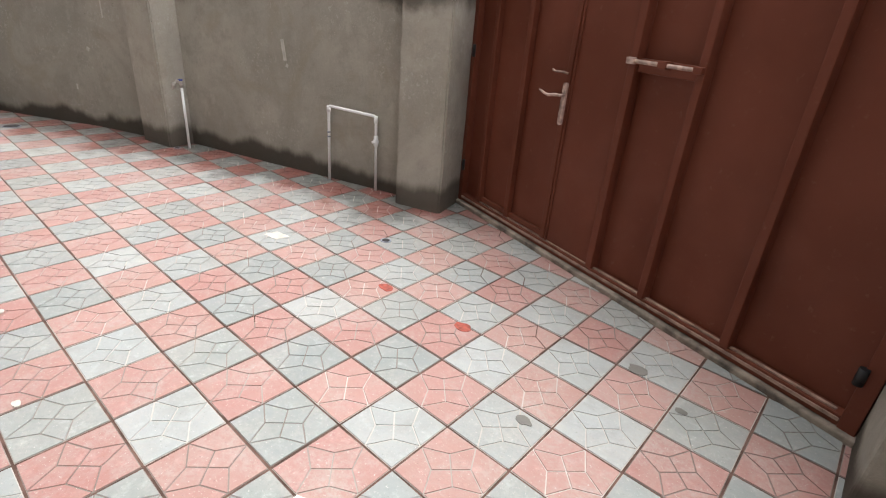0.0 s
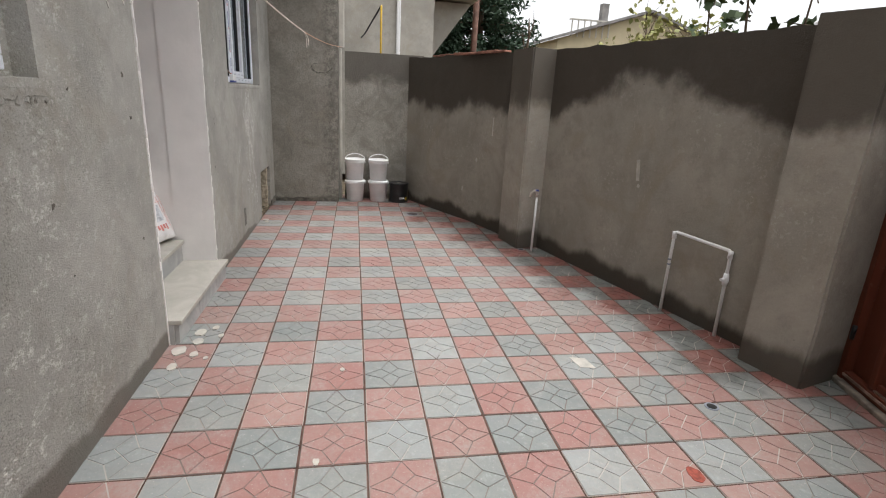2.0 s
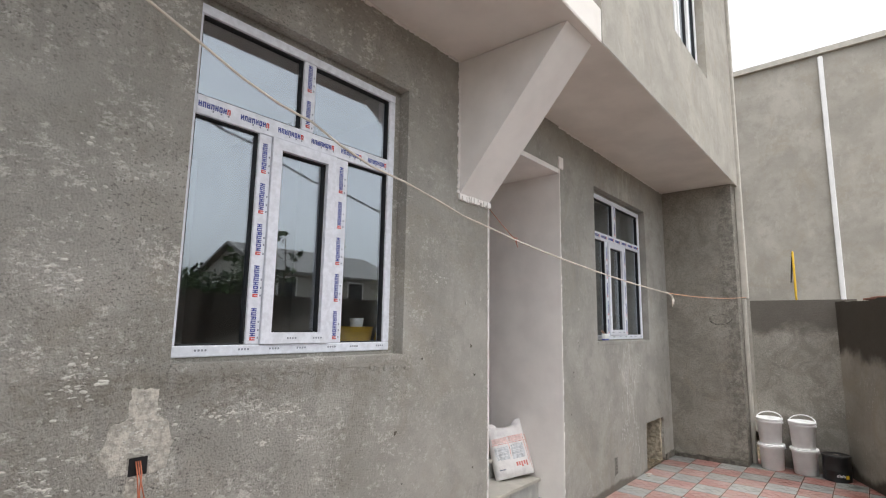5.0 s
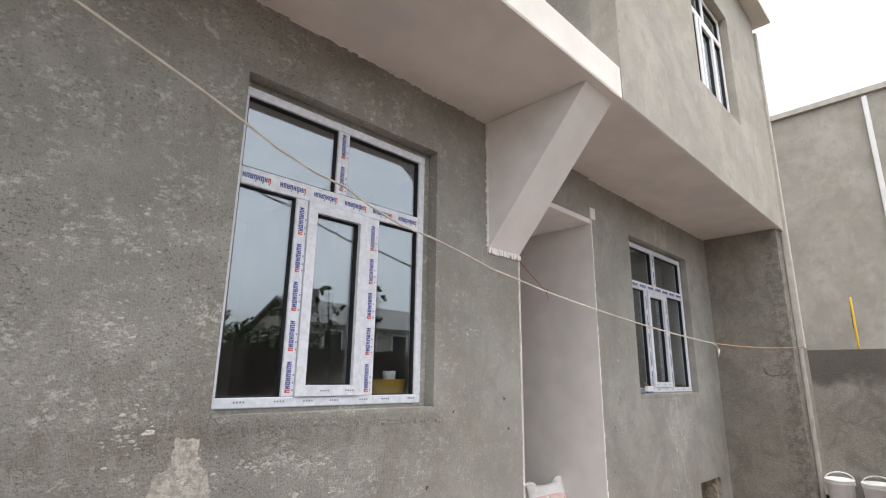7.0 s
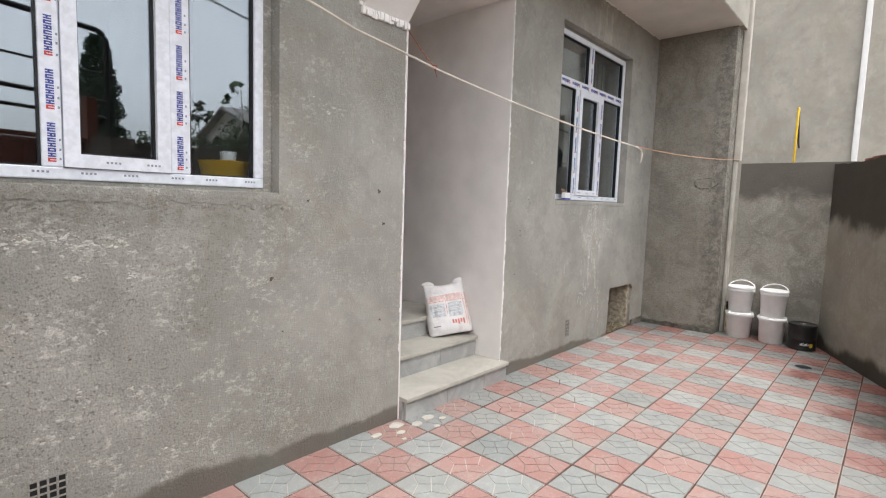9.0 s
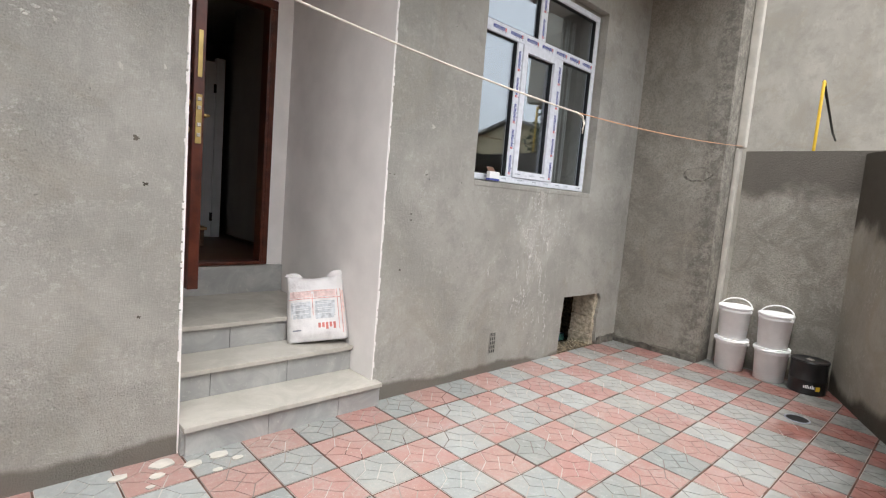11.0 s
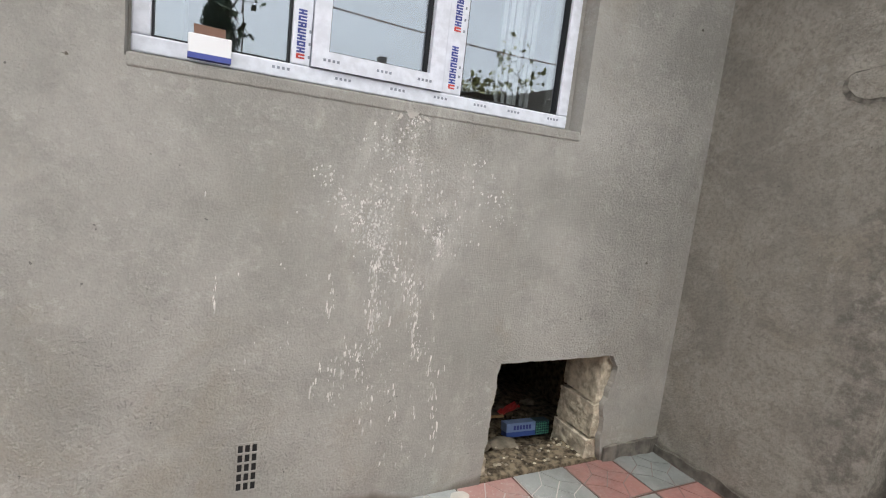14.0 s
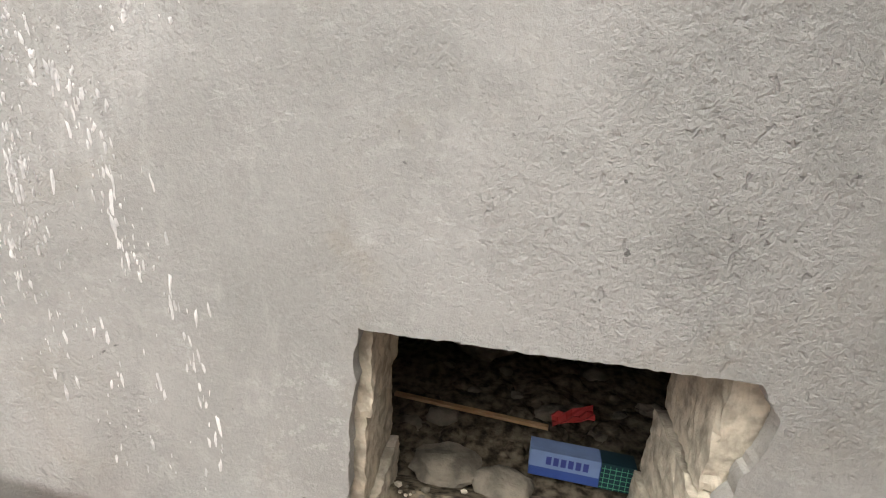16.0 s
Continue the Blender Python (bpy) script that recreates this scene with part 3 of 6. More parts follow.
def front_door():
    d = tagged(new("door_1"), "open brown varnished front door in its frame", "door", kind="structure")
    x0, x1, z0, z1 = DOOR
    for a, b in ((x0 + 0.001, x0 + 0.07), (x1 - 0.07, x1 - 0.001)):
        post = part("door_frame", B(a, b, ENTRY_Y - 0.11, ENTRY_Y + 0.02, z0, z1 - 0.07, bevel=0.006), DOOR_PAINT, d)
        part("stop_bead", B(a + 0.018, b - 0.018, ENTRY_Y + 0.021, ENTRY_Y + 0.032, z0 + 0.02, z1 - 0.08, bevel=0.004), DOOR_PAINT, post)
    part("door_head", B(x0 + 0.001, x1 - 0.001, ENTRY_Y - 0.11, ENTRY_Y + 0.02, z1 - 0.07, z1 - 0.001, bevel=0.006), DOOR_PAINT, d)
    part("threshold", B(x0 + 0.071, x1 - 0.071, ENTRY_Y - 0.11, ENTRY_Y + 0.03, z0, z0 + 0.03, bevel=0.006), DOOR_PAINT, d)
    m = pose(-3.515, ENTRY_Y + 0.03, 0, 0, 0, 3.4)
    leaf = part("door_leaf", box(bmesh.new(), -0.065, 0, 0, 0.92, 0.77, 2.88, m, 0.005), DOOR_PAINT, d, "red-brown varnished door leaf swung outwards")
    part("lock_plate", box(bmesh.new(), -0.05, -0.015, 0.9205, 0.926, 1.66, 1.95, m, 0.002), BRASS, leaf, "worn brass lock plate")
    for z in (1.70, 1.76, 1.86, 1.91):
        part("bolt", box(bmesh.new(), -0.043, -0.022, 0.926, 0.934, z, z + 0.022, m, 0.003), STEEL, leaf)
    part("lock_plate", box(bmesh.new(), -0.046, -0.02, 0.9205, 0.924, 2.05, 2.32, m, 0.002), BRASS, leaf)
    ring = bmesh.new()
    tube(ring, [m @ Vector((0.012 + 0.004 * math.sin(a), 0.89 + 0.014 * math.cos(a), 2.085 + 0.014 * math.sin(a))) for a in (0, 1.05, 2.1, 3.14, 4.2, 5.2, 6.2)], 0.0015, 5)
    part("key_ring", ring, STEEL, leaf)
    for k, tip in ((0, -0.07), (1, -0.06), (2, -0.075)):
        part("key", box(bmesh.new(), -0.001, 0.001, -0.005, 0.005, tip, 0, m @ pose(0.014 + 0.004 * k, 0.885 + 0.006 * k, 2.07, 6 * k - 6, 0, 0), 0.0008), STEEL, leaf, "small steel key")
    for z in (1.74, 1.9):
        part("cylinder_rose", lathe(bmesh.new(), [(0.02, 0.0), (0.018, 0.006), (0.008, 0.008)], 16, m @ pose(0.0, 0.86, z, 0, 90, 0)), BRASS, leaf)
    h = bmesh.new()
    tube(h, [m @ Vector(p) for p in ((-0.065, 0.86, 1.84), (-0.115, 0.86, 1.84), (-0.12, 0.80, 1.84), (-0.12, 0.74, 1.838))], 0.009, 8)
    part("door_handle", h, BRASS, leaf)
    h = bmesh.new()
    tube(h, [m @ Vector(p) for p in ((0.0, 0.86, 1.84), (0.05, 0.86, 1.84), (0.055, 0.80, 1.84), (0.055, 0.74, 1.838))], 0.009, 8)
    part("door_handle", h, BRASS, leaf)


front_door()

# hall behind the door, rooms behind the windows
setting("floor_hall", B(-5.6, -2.6, -6.2, ENTRY_Y - 0.181, 0.6, 0.755), DARK_WOOD, "brown hall floor", "floor")
setting("wall_hall_back", B(-5.6, -2.6, -6.4, -6.2, 0.5, 4.2), DARK_ROOM, "dim grey hall wall", "wall")
setting("wall_hall_east", B(-2.8, -2.6, -6.2, ENTRY_Y - 0.181, 0.5, 4.2), DARK_ROOM, "dim grey hall wall", "wall")
setting("wall_hall_west", B(-5.6, -5.4, -6.2, ENTRY_Y - 0.181, 0.5, 4.2), DARK_ROOM, "dim grey hall wall", "wall")
setting("ceiling_hall", B(-5.6, -2.6, -6.4, ENTRY_Y - 0.181, 3.4, 3.6), DARK_ROOM, "hall ceiling", "ceiling")
setting("wall_hall_front_west", B(-5.6, -4.632, ENTRY_Y - 0.18, ENTRY_Y - 0.02, 0.5, 3.4), DARK_ROOM, "hall wall beside the door", "wall")
setting("wall_hall_front_east", B(-3.383, -2.6, ENTRY_Y - 0.18, ENTRY_Y - 0.02, 0.5, 3.4), DARK_ROOM, "hall wall beside the door", "wall")


def stairs():
    s = thing("staircase", "pine stairs with brown first riser in the dim hall", "staircase")
    z, y = 0.756, -3.6
    for i in range(5):
        rise = 0.2 if i == 0 else 0.165
        part("riser_board", B(-4.38, -2.85, y - 0.02, y, z, z + rise - 0.03), DARK_WOOD if i == 0 else PINE, s)
        part("tread_board", B(-4.4, -2.85, y - 0.27, y + 0.025, z + rise - 0.03, z + rise, bevel=0.006), PINE, s)
        z, y = z + rise, y - 0.25

    part("landing", B(-4.4, -2.85, -5.6, y - 0.001, z - 0.03, z), DARK_WOOD, s, "brown landing board")
    part("landing_face", B(-4.4, -2.85, y - 0.06, y - 0.03, z + 0.001, z + 0.13), DARK_WOOD, s)


stairs()
setting("wall_stair", B(-4.42, -2.82, -5.1, -5.0, 1.75, 3.4), DARK_ROOM, "dim grey wall behind the stair landing", "wall")
hd = tagged(new("door_2"), "white inner door with black hinges in the hall", "door", kind="structure")
inner = part("door_leaf", B(-4.74, -4.46, -4.52, -4.48, 0.757, 2.8, bevel=0.006), PVC, hd)
for z in (0.95, 2.45):
    part("hinge", B(-4.75, -4.72, -4.479, -4.46, z, z + 0.1, bevel=0.003), BLACK_PAINT_AND_VOID, inner)
part("door_frame", B(-4.84, -4.742, -4.55, -4.46, 0.757, 2.85, bevel=0.005), PVC, hd)


def room(n, x0, x1, z0, z1):
    y0, y1 = -4.4, HY - 0.301
    setting(f"floor_room_{n}", B(x0, x1, y0, y1, z0 - 0.1, z0), DARK_WOOD, "brown room floor", "floor")
    setting(f"ceiling_room_{n}", B(x0, x1, y0, y1, z1, z1 + 0.1), DARK_ROOM, "room ceiling", "ceiling")
    setting(f"wall_room_back_{n}", B(x0, x1, y0 - 0.1, y0, z0, z1), DARK_ROOM, "dim room wall", "wall")
    setting(f"wall_room_a_{n}", B(x0 - 0.1, x0, y0, y1, z0, z1), DARK_ROOM, "dim room wall", "wall")
    setting(f"wall_room_b_{n}", B(x1, x1 + 0.1, y0, y1, z0, z1), DARK_ROOM, "dim room wall", "wall")


room(1, -3.08, -0.2, 0.8, 3.6)
room(2, -8.0, -5.0, 0.8, 3.6)


def window(n, hole, frame_box, mull, top_mull, transom, sash, label, y=-0.96, film=True):
    """A white PVC window: outer frame, mullions, transom, one opening sash, panes with gaskets, printed film strips."""
    w = tagged(new(f"window_{n}"), label, "window", kind="structure")
    x0, x1, z0, z1 = frame_box
    f, yb = 0.052, y - 0.065
    skin = FILM if film else PVC

    def bar(name, *b):
        p = part(name, B(*b[:2], yb, y, *b[2:], bevel=0.006), skin, w)
        return p
    bar("window_frame", x0, x0 + f, z0 + f, z1 - f)
    bar("window_frame", x1 - f, x1, z0 + f, z1 - f)
    sill_bar = bar("window_frame", x0, x1, z0, z0 + f)
    bar("window_frame", x0, x1, z1 - f, z1)
    t = bar("transom", x0 + f, x1 - f, *transom)
    lows = [bar("mullion", a, b, z0 + f, transom[0]) for a, b in mull]
    up = bar("mullion", *top_mull, transom[1], z1 - f)
    if film:
        prints(t, x0 + f, x1 - f, sum(transom) / 2, y, True)
        for (a, b), p in zip(mull, lows):
            prints(p, z0 + f, transom[0], (a + b) / 2, y, False)
        prints(up, transom[1], z1 - f, sum(top_mull) / 2, y, False)
        marks(sill_bar, x0, x1, z0 + 0.03, y)
    cells = []
    edges = [x0 + f] + [v for ab in sorted(mull) for v in ab] + [x1 - f]
    for i in range(0, len(edges), 2):
        cells.append((edges[i], edges[i + 1], z0 + f, transom[0]))
    te = [x0 + f, *top_mull, x1 - f]
    cells += [(te[0], te[1], transom[1], z1 - f), (te[2], te[3], transom[1], z1 - f)]
    for k, (a, b, c, d) in enumerate(cells):
        if k == sash:
            s = part("sash", pierced(bmesh.new(), a + 0.002, b - 0.002, c + 0.002, d - 0.002, yb + 0.01, y + 0.012, [(a + 0.06, b - 0.06, c + 0.06, d - 0.06)]), skin, w)
            marks(s, a, b, c + 0.03, y + 0.012)
            a, b, c, d = a + 0.06, b - 0.06, c + 0.06, d - 0.06
        g = part("gasket", pierced(bmesh.new(), a + 0.0005, b - 0.0005, c + 0.0005, d - 0.0005, y - 0.05, y - 0.014, [(a + 0.007, b - 0.007, c + 0.007, d - 0.007)]), GASKET, w)
        pane = part("pane", B(a + 0.004, b - 0.004, y - 0.04, y - 0.032, c + 0.004, d - 0.004), GLASS, g)
        pane.visible_shadow = False
    part("window_sill", B(hole[0] + 0.004, hole[1] - 0.004, y + 0.001, HY + 0.004, hole[2] - 0.03, hole[2] + 0.012, bevel=0.006), HOUSE, w, "rough mortar sill")
    return w


def prints(parent, lo, hi, mid, y, across):
    """Rows of printed marks on the protective film: blue word-long bars, small grey ticks beside them."""
    rng = random.Random(int(1000 * abs(lo + mid)))
    u = lo + 0.02
    words, ticks, heads = bmesh.new(), bmesh.new(), bmesh.new()
    while u < hi - 0.16:
        for k in range(8):
            a = u + 0.0205 * k
            where = heads if k == 0 else words
            pieces = [(0, 0.006, -0.012, 0.016), (0.0105, 0.0165, -0.012, 0.016), (0.006, 0.0105, 0.009 - 0.009 * (k % 2), 0.016 - 0.009 * (k % 2))]
            if k % 3 == 2:
                pieces.append((0.006, 0.0105, -0.012, -0.006))
            for p0, p1, q0, q1 in pieces:
                if across:
                    box(where, a + p0, a + p1, y + 0.0005, y + 0.0014, mid + q0, mid + q1)
                else:
                    box(where, mid + q0, mid + q1, y + 0.0005, y + 0.0014, a + p0, a + p1)
        for k in range(3):
            a = u + 0.04 * k + rng.uniform(0, 0.01)
            if across:
                box(ticks, a, a + 0.008, y + 0.0005, y + 0.0014, mid - 0.024, mid - 0.015)
            else:
                box(ticks, mid - 0.03, mid - 0.023, y + 0.0005, y + 0.0014, a, a + 0.01)
        u += 0.215
    part("film_print", words, INK_BLUE, parent, "blue print on the protective film")
    part("film_initial", heads, INK_RED, parent, "red print on the protective film")
    part("film_ticks", ticks, INK_GREY, parent, "grey marks on the protective film")


def marks(parent, x0, x1, z, y):
    bm = bmesh.new()
    rng = random.Random(int(abs(x0) * 100))
    x = x0 + 0.05
    while x < x1 - 0.05:
        for k in range(4):
            box(bm, x + 0.016 * k, x + 0.016 * k + 0.009, y + 0.0005, y + 0.0014, z - 0.004, z + 0.005)
        x += rng.uniform(0.16, 0.22)
    part("film_ticks", bm, INK_GREY, parent, "grey marks on the protective film")


window(1, W1, (-2.388, -1.022, 1.608, 3.312), [(-2.0, -1.905), (-1.48, -1.407)], (-1.737, -1.655), (2.75, 2.848), 1,
       "white PVC window with printed film, dark glass mirroring the sky")
window(2, W2, (-7.143, -5.482, 1.63, 3.33), [(-6.602, -6.515), (-6.01, -5.945)], (-6.307, -6.212), (2.79, 2.88), 1,
       "white PVC window with printed film and a sash in the middle")
window(3, UW, (UW[0] + 0.03, UW[1] - 0.03, UW[2] + 0.02, UW[3] - 0.02), [(-6.4, -6.32), (-5.85, -5.77)], (-6.1, -6.03), (5.95, 6.03), 1,
       "white PVC window of the upper floor", y=0.0, film=False)
setting("floor_bay", B(BX + 0.01, -3.63, -3.0, -0.131, TOP + 0.06, TOP + 0.2), DARK_WOOD, "floor of the bay room", "floor")
setting("wall_bay_back", B(BX + 0.01, -3.63, -3.1, -3.0, TOP + 0.2, 7.19), DARK_ROOM, "dim room wall", "wall")
# plaster filling round the frames
for (a, b, c, d), (p, q, r, s) in ((W1, (-2.388, -1.031, 1.608, 3.312)), (W2, (-7.143, -5.482, 1.63, 3.33))):
    setting("reveal", pierced(bmesh.new(), a + 0.001, b - 0.001, c + 0.001, d - 0.001, HY - 0.14, HY - 0.084, [(p, q, r, s)]), HOUSE, "mortar filling round the window frame", "reveal")

# curtain and tub behind the panes
bm = bmesh.new()
for i in range(9):
    x = -7.1 + 0.02 * i
    box(bm, x, x + 0.02, -1.22 + 0.025 * math.sin(i * 1.3), -1.215 + 0.025 * math.sin(i * 1.3), 1.2, 3.3)
tagged(part("curtain", bm, plain("grey_curtain", (0.4, 0.4, 0.38), 0.9)), "pale grey curtain hanging behind the window", "curtain")
tub = thing("tub", "yellow plastic tub with a white cup on the window board", "tub")
part("body", lathe(bmesh.new(), [(0.11, 0), (0.13, 0.115), (0.138, 0.12), (0.127, 0.114), (0.1, 0.008)], 28, pose(-2.262, -1.165, 1.632)), YELLOW_TUB, tub)
part("spout", box(bmesh.new(), -0.02, 0.02, -0.012, 0.012, 0, 0.14, pose(-2.41, -1.1, 1.635, 0, -14, 0), 0.004), YELLOW_TUB, tub)
setting("window_board", B(-2.44, -1.0, -1.3, -1.025, 1.6, 1.63), PVC, "white inner window board", "sill")
cup = tagged(part("cup", lathe(bmesh.new(), [(0.035, 0), (0.045, 0.09), (0.042, 0.09), (0.033, 0.006)], 20, pose(-2.28, -1.15, 1.715))  , PVC), "small white plastic cup standing in a yellow tub", "cup")
pack = thing("carton", "small white and blue carton on the window ledge", "box")
part("body", B(-5.755, -5.635, -0.905, -0.87, 1.63, 1.70, bevel=0.003), PVC, pack)
part("band", B(-5.7555, -5.6345, -0.9055, -0.8695, 1.629, 1.645), INK_BLUE, pack, "blue printed band")
part("flap", box(bmesh.new(), -0.045, 0.045, -0.002, 0.002, 0, 0.045, pose(-5.695, -0.905, 1.70, 35, 0, 4)), plain("raw_card", (0.15, 0.085, 0.06), 0.9), pack, "lifted brown cardboard flap")

RUBBLE = plain("grey_rubble", (0.22, 0.19, 0.145), 0.95, amount=0.25, scale=14, spec=0.1, grain=0.9, grain_scale=45)

# ---- the hole at the foot of the house wall ----
def hole():
    rng = random.Random(3)
    outer = [(-7.68, -0.05), (-7.68, 0.66), (-6.83, 0.66), (-6.83, -0.05)]
    inner = []
    for a, b, n in (((-7.605, -0.05), (-7.582, 0.28), 22), ((-7.582, 0.28), (-7.628, 0.5), 18), ((-7.628, 0.5), (-7.585, 0.572), 8), ((-7.585, 0.572), (-6.905, 0.574), 60), ((-6.905, 0.574), (-6.88, -0.05), 36)):
        for i in range(n):
            x, z = a[0] + (b[0] - a[0]) * i / n, a[1] + (b[1] - a[1]) * i / n
            k = 0.35 if n == 60 else 1.0
            w = noise.noise_vector(Vector((x * 19, z * 19, 3))) * 0.014 * k
            inner.append((x + w.x + rng.uniform(-0.0025, 0.0025), z + w.y * 0.7 + rng.uniform(-0.002, 0.002)))
    inner.append((-6.875, -0.05))
    bm = bmesh.new()
    prism(bm, outer + inner[::-1], HY - 0.035, HY + 0.0005, "y")
    bmesh.ops.triangulate(bm, faces=[f for f in bm.faces if len(f.verts) > 4])
    r = setting("hole_rim", bm, HOUSE, "broken plaster rim of a service hole", "rim")
    blocks = [(-7.68, -7.56, 0.305, 0.655, -0.04, 0.26), (-7.68, -7.545, 0.115, 0.296, -0.03, 0.26), (-7.68, -7.53, -0.1, 0.105, -0.035, 0.26),
              (-6.925, -6.83, 0.36, 0.655, -0.04, 0.26), (-6.915, -6.83, 0.1, 0.351, -0.04, 0.26), (-6.935, -6.83, -0.1, 0.091, -0.045, 0.26)]
    for i, (a, b, c, d, front, deep) in enumerate(blocks):
        bm = B(a, b, HY + front - deep, HY + front, c, d)
        bmesh.ops.subdivide_edges(bm, edges=bm.edges[:], cuts=18, use_grid_fill=True)
        for v in bm.verts:
            v.co += 0.007 * noise.noise_vector(v.co * 6 + Vector((i, 0, 0))) + 0.005 * noise.noise_vector(v.co * 22) + 0.005 * noise.noise_vector(v.co * 60)
        part("stone_block", bm, LIMESTONE, r, "yellow broken limestone block" if i == 0 else "")
    return r


hole()
setting("hole_back", B(-8.0, -6.5, -2.3, -2.2, -0.3, 0.7), EARTH, "dark back of the hole", "wall")
setting("hole_ceiling", B(-8.0, -6.5, -2.2, HY - 0.302, 0.662, 0.7), DARK_ROOM, "underside of the house floor", "ceiling")
setting("hole_side_a", B(-8.0, -7.9, -2.2, HY - 0.302, -0.3, 0.66), EARTH, "dark side of the hole", "wall")
setting("hole_side_b", B(-6.6, -6.5, -2.2, HY - 0.302, -0.3, 0.66), EARTH, "dark side of the hole", "wall")


def rubble_bed():
    bm = bmesh.new()
    bmesh.ops.create_grid(bm, x_segments=44, y_segments=56, size=0.5)
    for v in bm.verts:
        x, y = -7.25 + v.co.x * 1.3, -1.5 + v.co.y * 1.4
        n = noise.fractal(Vector((x, y, 0)) * 5, 1.0, 2.0, 4)
        v.co = Vector((x, y, 0.008 + 0.012 * n - 0.078 * min(1, max(0, (-y - 1.1) * 8)) + 0.012 * n * (y < -1.2) - 0.12 * (y > HY - 0.012) + 0.03 * max(0, -y - 1.4)))
    return bm


tagged(part("rubble_bed", rubble_bed(), EARTH), "brown earth and grit lying inside the hole", "earth", kind="stuff")


def stone(i, x, y, z, r, flat, mat, label):
    bm = bmesh.new()
    bmesh.ops.create_icosphere(bm, subdivisions=3 if r > 0.03 else 2 if r > 0.012 else 1, radius=r)
    for v in bm.verts:
        d = v.co.normalized()
        k = 1 + 0.35 * noise.noise(d * 1.6 + Vector((i * 3.1, 0, 0))) + 0.08 * noise.noise(d * 6 + Vector((i, 5, 0)))
        v.co = Vector((x, y, z)) + Vector((d.x * r * k * 1.25, d.y * r * k, d.z * r * k * flat))
    for f in bm.faces:
        f.smooth = i % 2 == 0
    return tagged(part("stone", bm, mat), label, "stone", "stones in the hole")


rng = random.Random(12)
for i in range(150):
    y = rng.uniform(-2.1, -0.96)
    r = rng.uniform(0.008, 0.026) if i < 60 else rng.uniform(0.015, 0.05)
    y = y if i < 60 else min(y, -1.38) - 0.3 * rng.random()
    stone(i, rng.uniform(-7.75, -6.75), y, -0.03 - 0.05 * (y < -1.1) + r * 0.3, r, 0.7, (EARTH if i % 3 else RUBBLE), "small broken stone lying in the hole")
for i in range(120):
    y = rng.uniform(-1.12, -0.925)
    r = rng.uniform(0.003, 0.011)
    stone(200 + i, rng.uniform(-7.58, -6.93), y, 0.008 + r * 0.4, r, 0.7, (EARTH, RUBBLE, LIMESTONE)[i % 3], "small chip of broken stone lying in the hole")
stone(71, -7.06, -1.24, -0.03, 0.075, 0.45, RUBBLE, "large pale stone lying in the hole")
stone(74, -7.22, -1.2, -0.03, 0.065, 0.45, RUBBLE, "large pale stone lying in the hole")
stone(77, -7.12, -1.85, 0.03, 0.1, 0.6, RUBBLE, "large pale stone lying in the hole")

# printed carton, red scrap and a lath in the hole
c = thing("carton", "blue and white printed carton lying in the hole", "box", at=pose(-7.43, -1.29, -0.045, 8, 0, -4))
part("body", B(-0.14, 0.14, -0.03, 0.03, 0, 0.078, bevel=0.003), plain("carton_blue", (0.06, 0.11, 0.36), 0.4), c)
part("band", B(-0.1415, -0.05, -0.0315, 0.0315, 0.002, 0.0795), plain("carton_dark", (0.02, 0.05, 0.06), 0.4), c, "dark end with a green grid")
bm = bmesh.new()
for i in range(6):
    box(bm, -0.135 + 0.015 * i, -0.1335 + 0.015 * i, 0.0322, 0.0328, 0.004, 0.074)
for i in range(5):
    box(bm, -0.14, -0.052, 0.0322, 0.0328, 0.008 + 0.014 * i, 0.0095 + 0.014 * i)
part("grid_print", bm, plain("green_ink", (0.15, 0.5, 0.3), 0.5), c)
part("band", B(-0.048, 0.1415, -0.0315, 0.0315, 0.03, 0.0795), plain("carton_pale", (0.25, 0.35, 0.58), 0.4), c, "pale blue printed field")
bm = bmesh.new()
for i in range(6):
    box(bm, 0.082 - 0.02 * i, 0.096 - 0.02 * i, 0.0325, 0.0332, 0.042, 0.066)
part("letter_bar", bm, INK_BLUE, c)
scrap = bmesh.new()
bmesh.ops.create_grid(scrap, x_segments=6, y_segments=4, size=0.5)
for v in scrap.verts:
    v.co = Vector((-7.42 + v.co.x * 0.12, -1.46 + v.co.y * 0.06, 0.03 + 0.02 * noise.noise(v.co * 5) - 0.1 * v.co.x * 0.5))
ex = bmesh.ops.solidify(scrap, geom=scrap.faces[:], thickness=0.003)
tagged(part("wrapper", scrap, INK_RED), "crumpled red wrapper lying in the hole", "wrapper")
tagged(part("lath", box(bmesh.new(), -0.25, 0.25, -0.008, 0.008, 0, 0.01, pose(-7.1, -1.45, 0.0, 0, 4, -12)), PINE), "thin wooden lath lying among stones", "lath")


def airbrick(x0, x1, z0, z1, nx, nz):
    a = thing("air_brick", "small dark air grille set in the house wall", "vent")
    # Black sheet on the wall face: the shade inside the vent as colour.
    part("backing_shade", B(x0, x1, HY - 0.01, HY + 0.0008, z0, z1), BLACK_PAINT_AND_VOID, a)
    cw, ch = (x1 - x0) / nx, (z1 - z0) / nz
    for i in range(nx + 1):
        part("grille_bar", B(x0 + cw * i - 0.004, x0 + cw * i + 0.004, HY + 0.0008, HY + 0.006, z0 - 0.004, z1 + 0.004, bevel=0.001), HOUSE, a)
    for j in range(nz + 1):
        part("grille_bar", B(x0 - 0.004, x1 + 0.004, HY + 0.0009, HY + 0.0055, z0 + ch * j - 0.004, z0 + ch * j + 0.004, bevel=0.001), HOUSE, a)


airbrick(-5.91, -5.838, 0.165, 0.348, 3, 5)
airbrick(-1.435, -1.305, 0.17, 0.36, 4, 6)

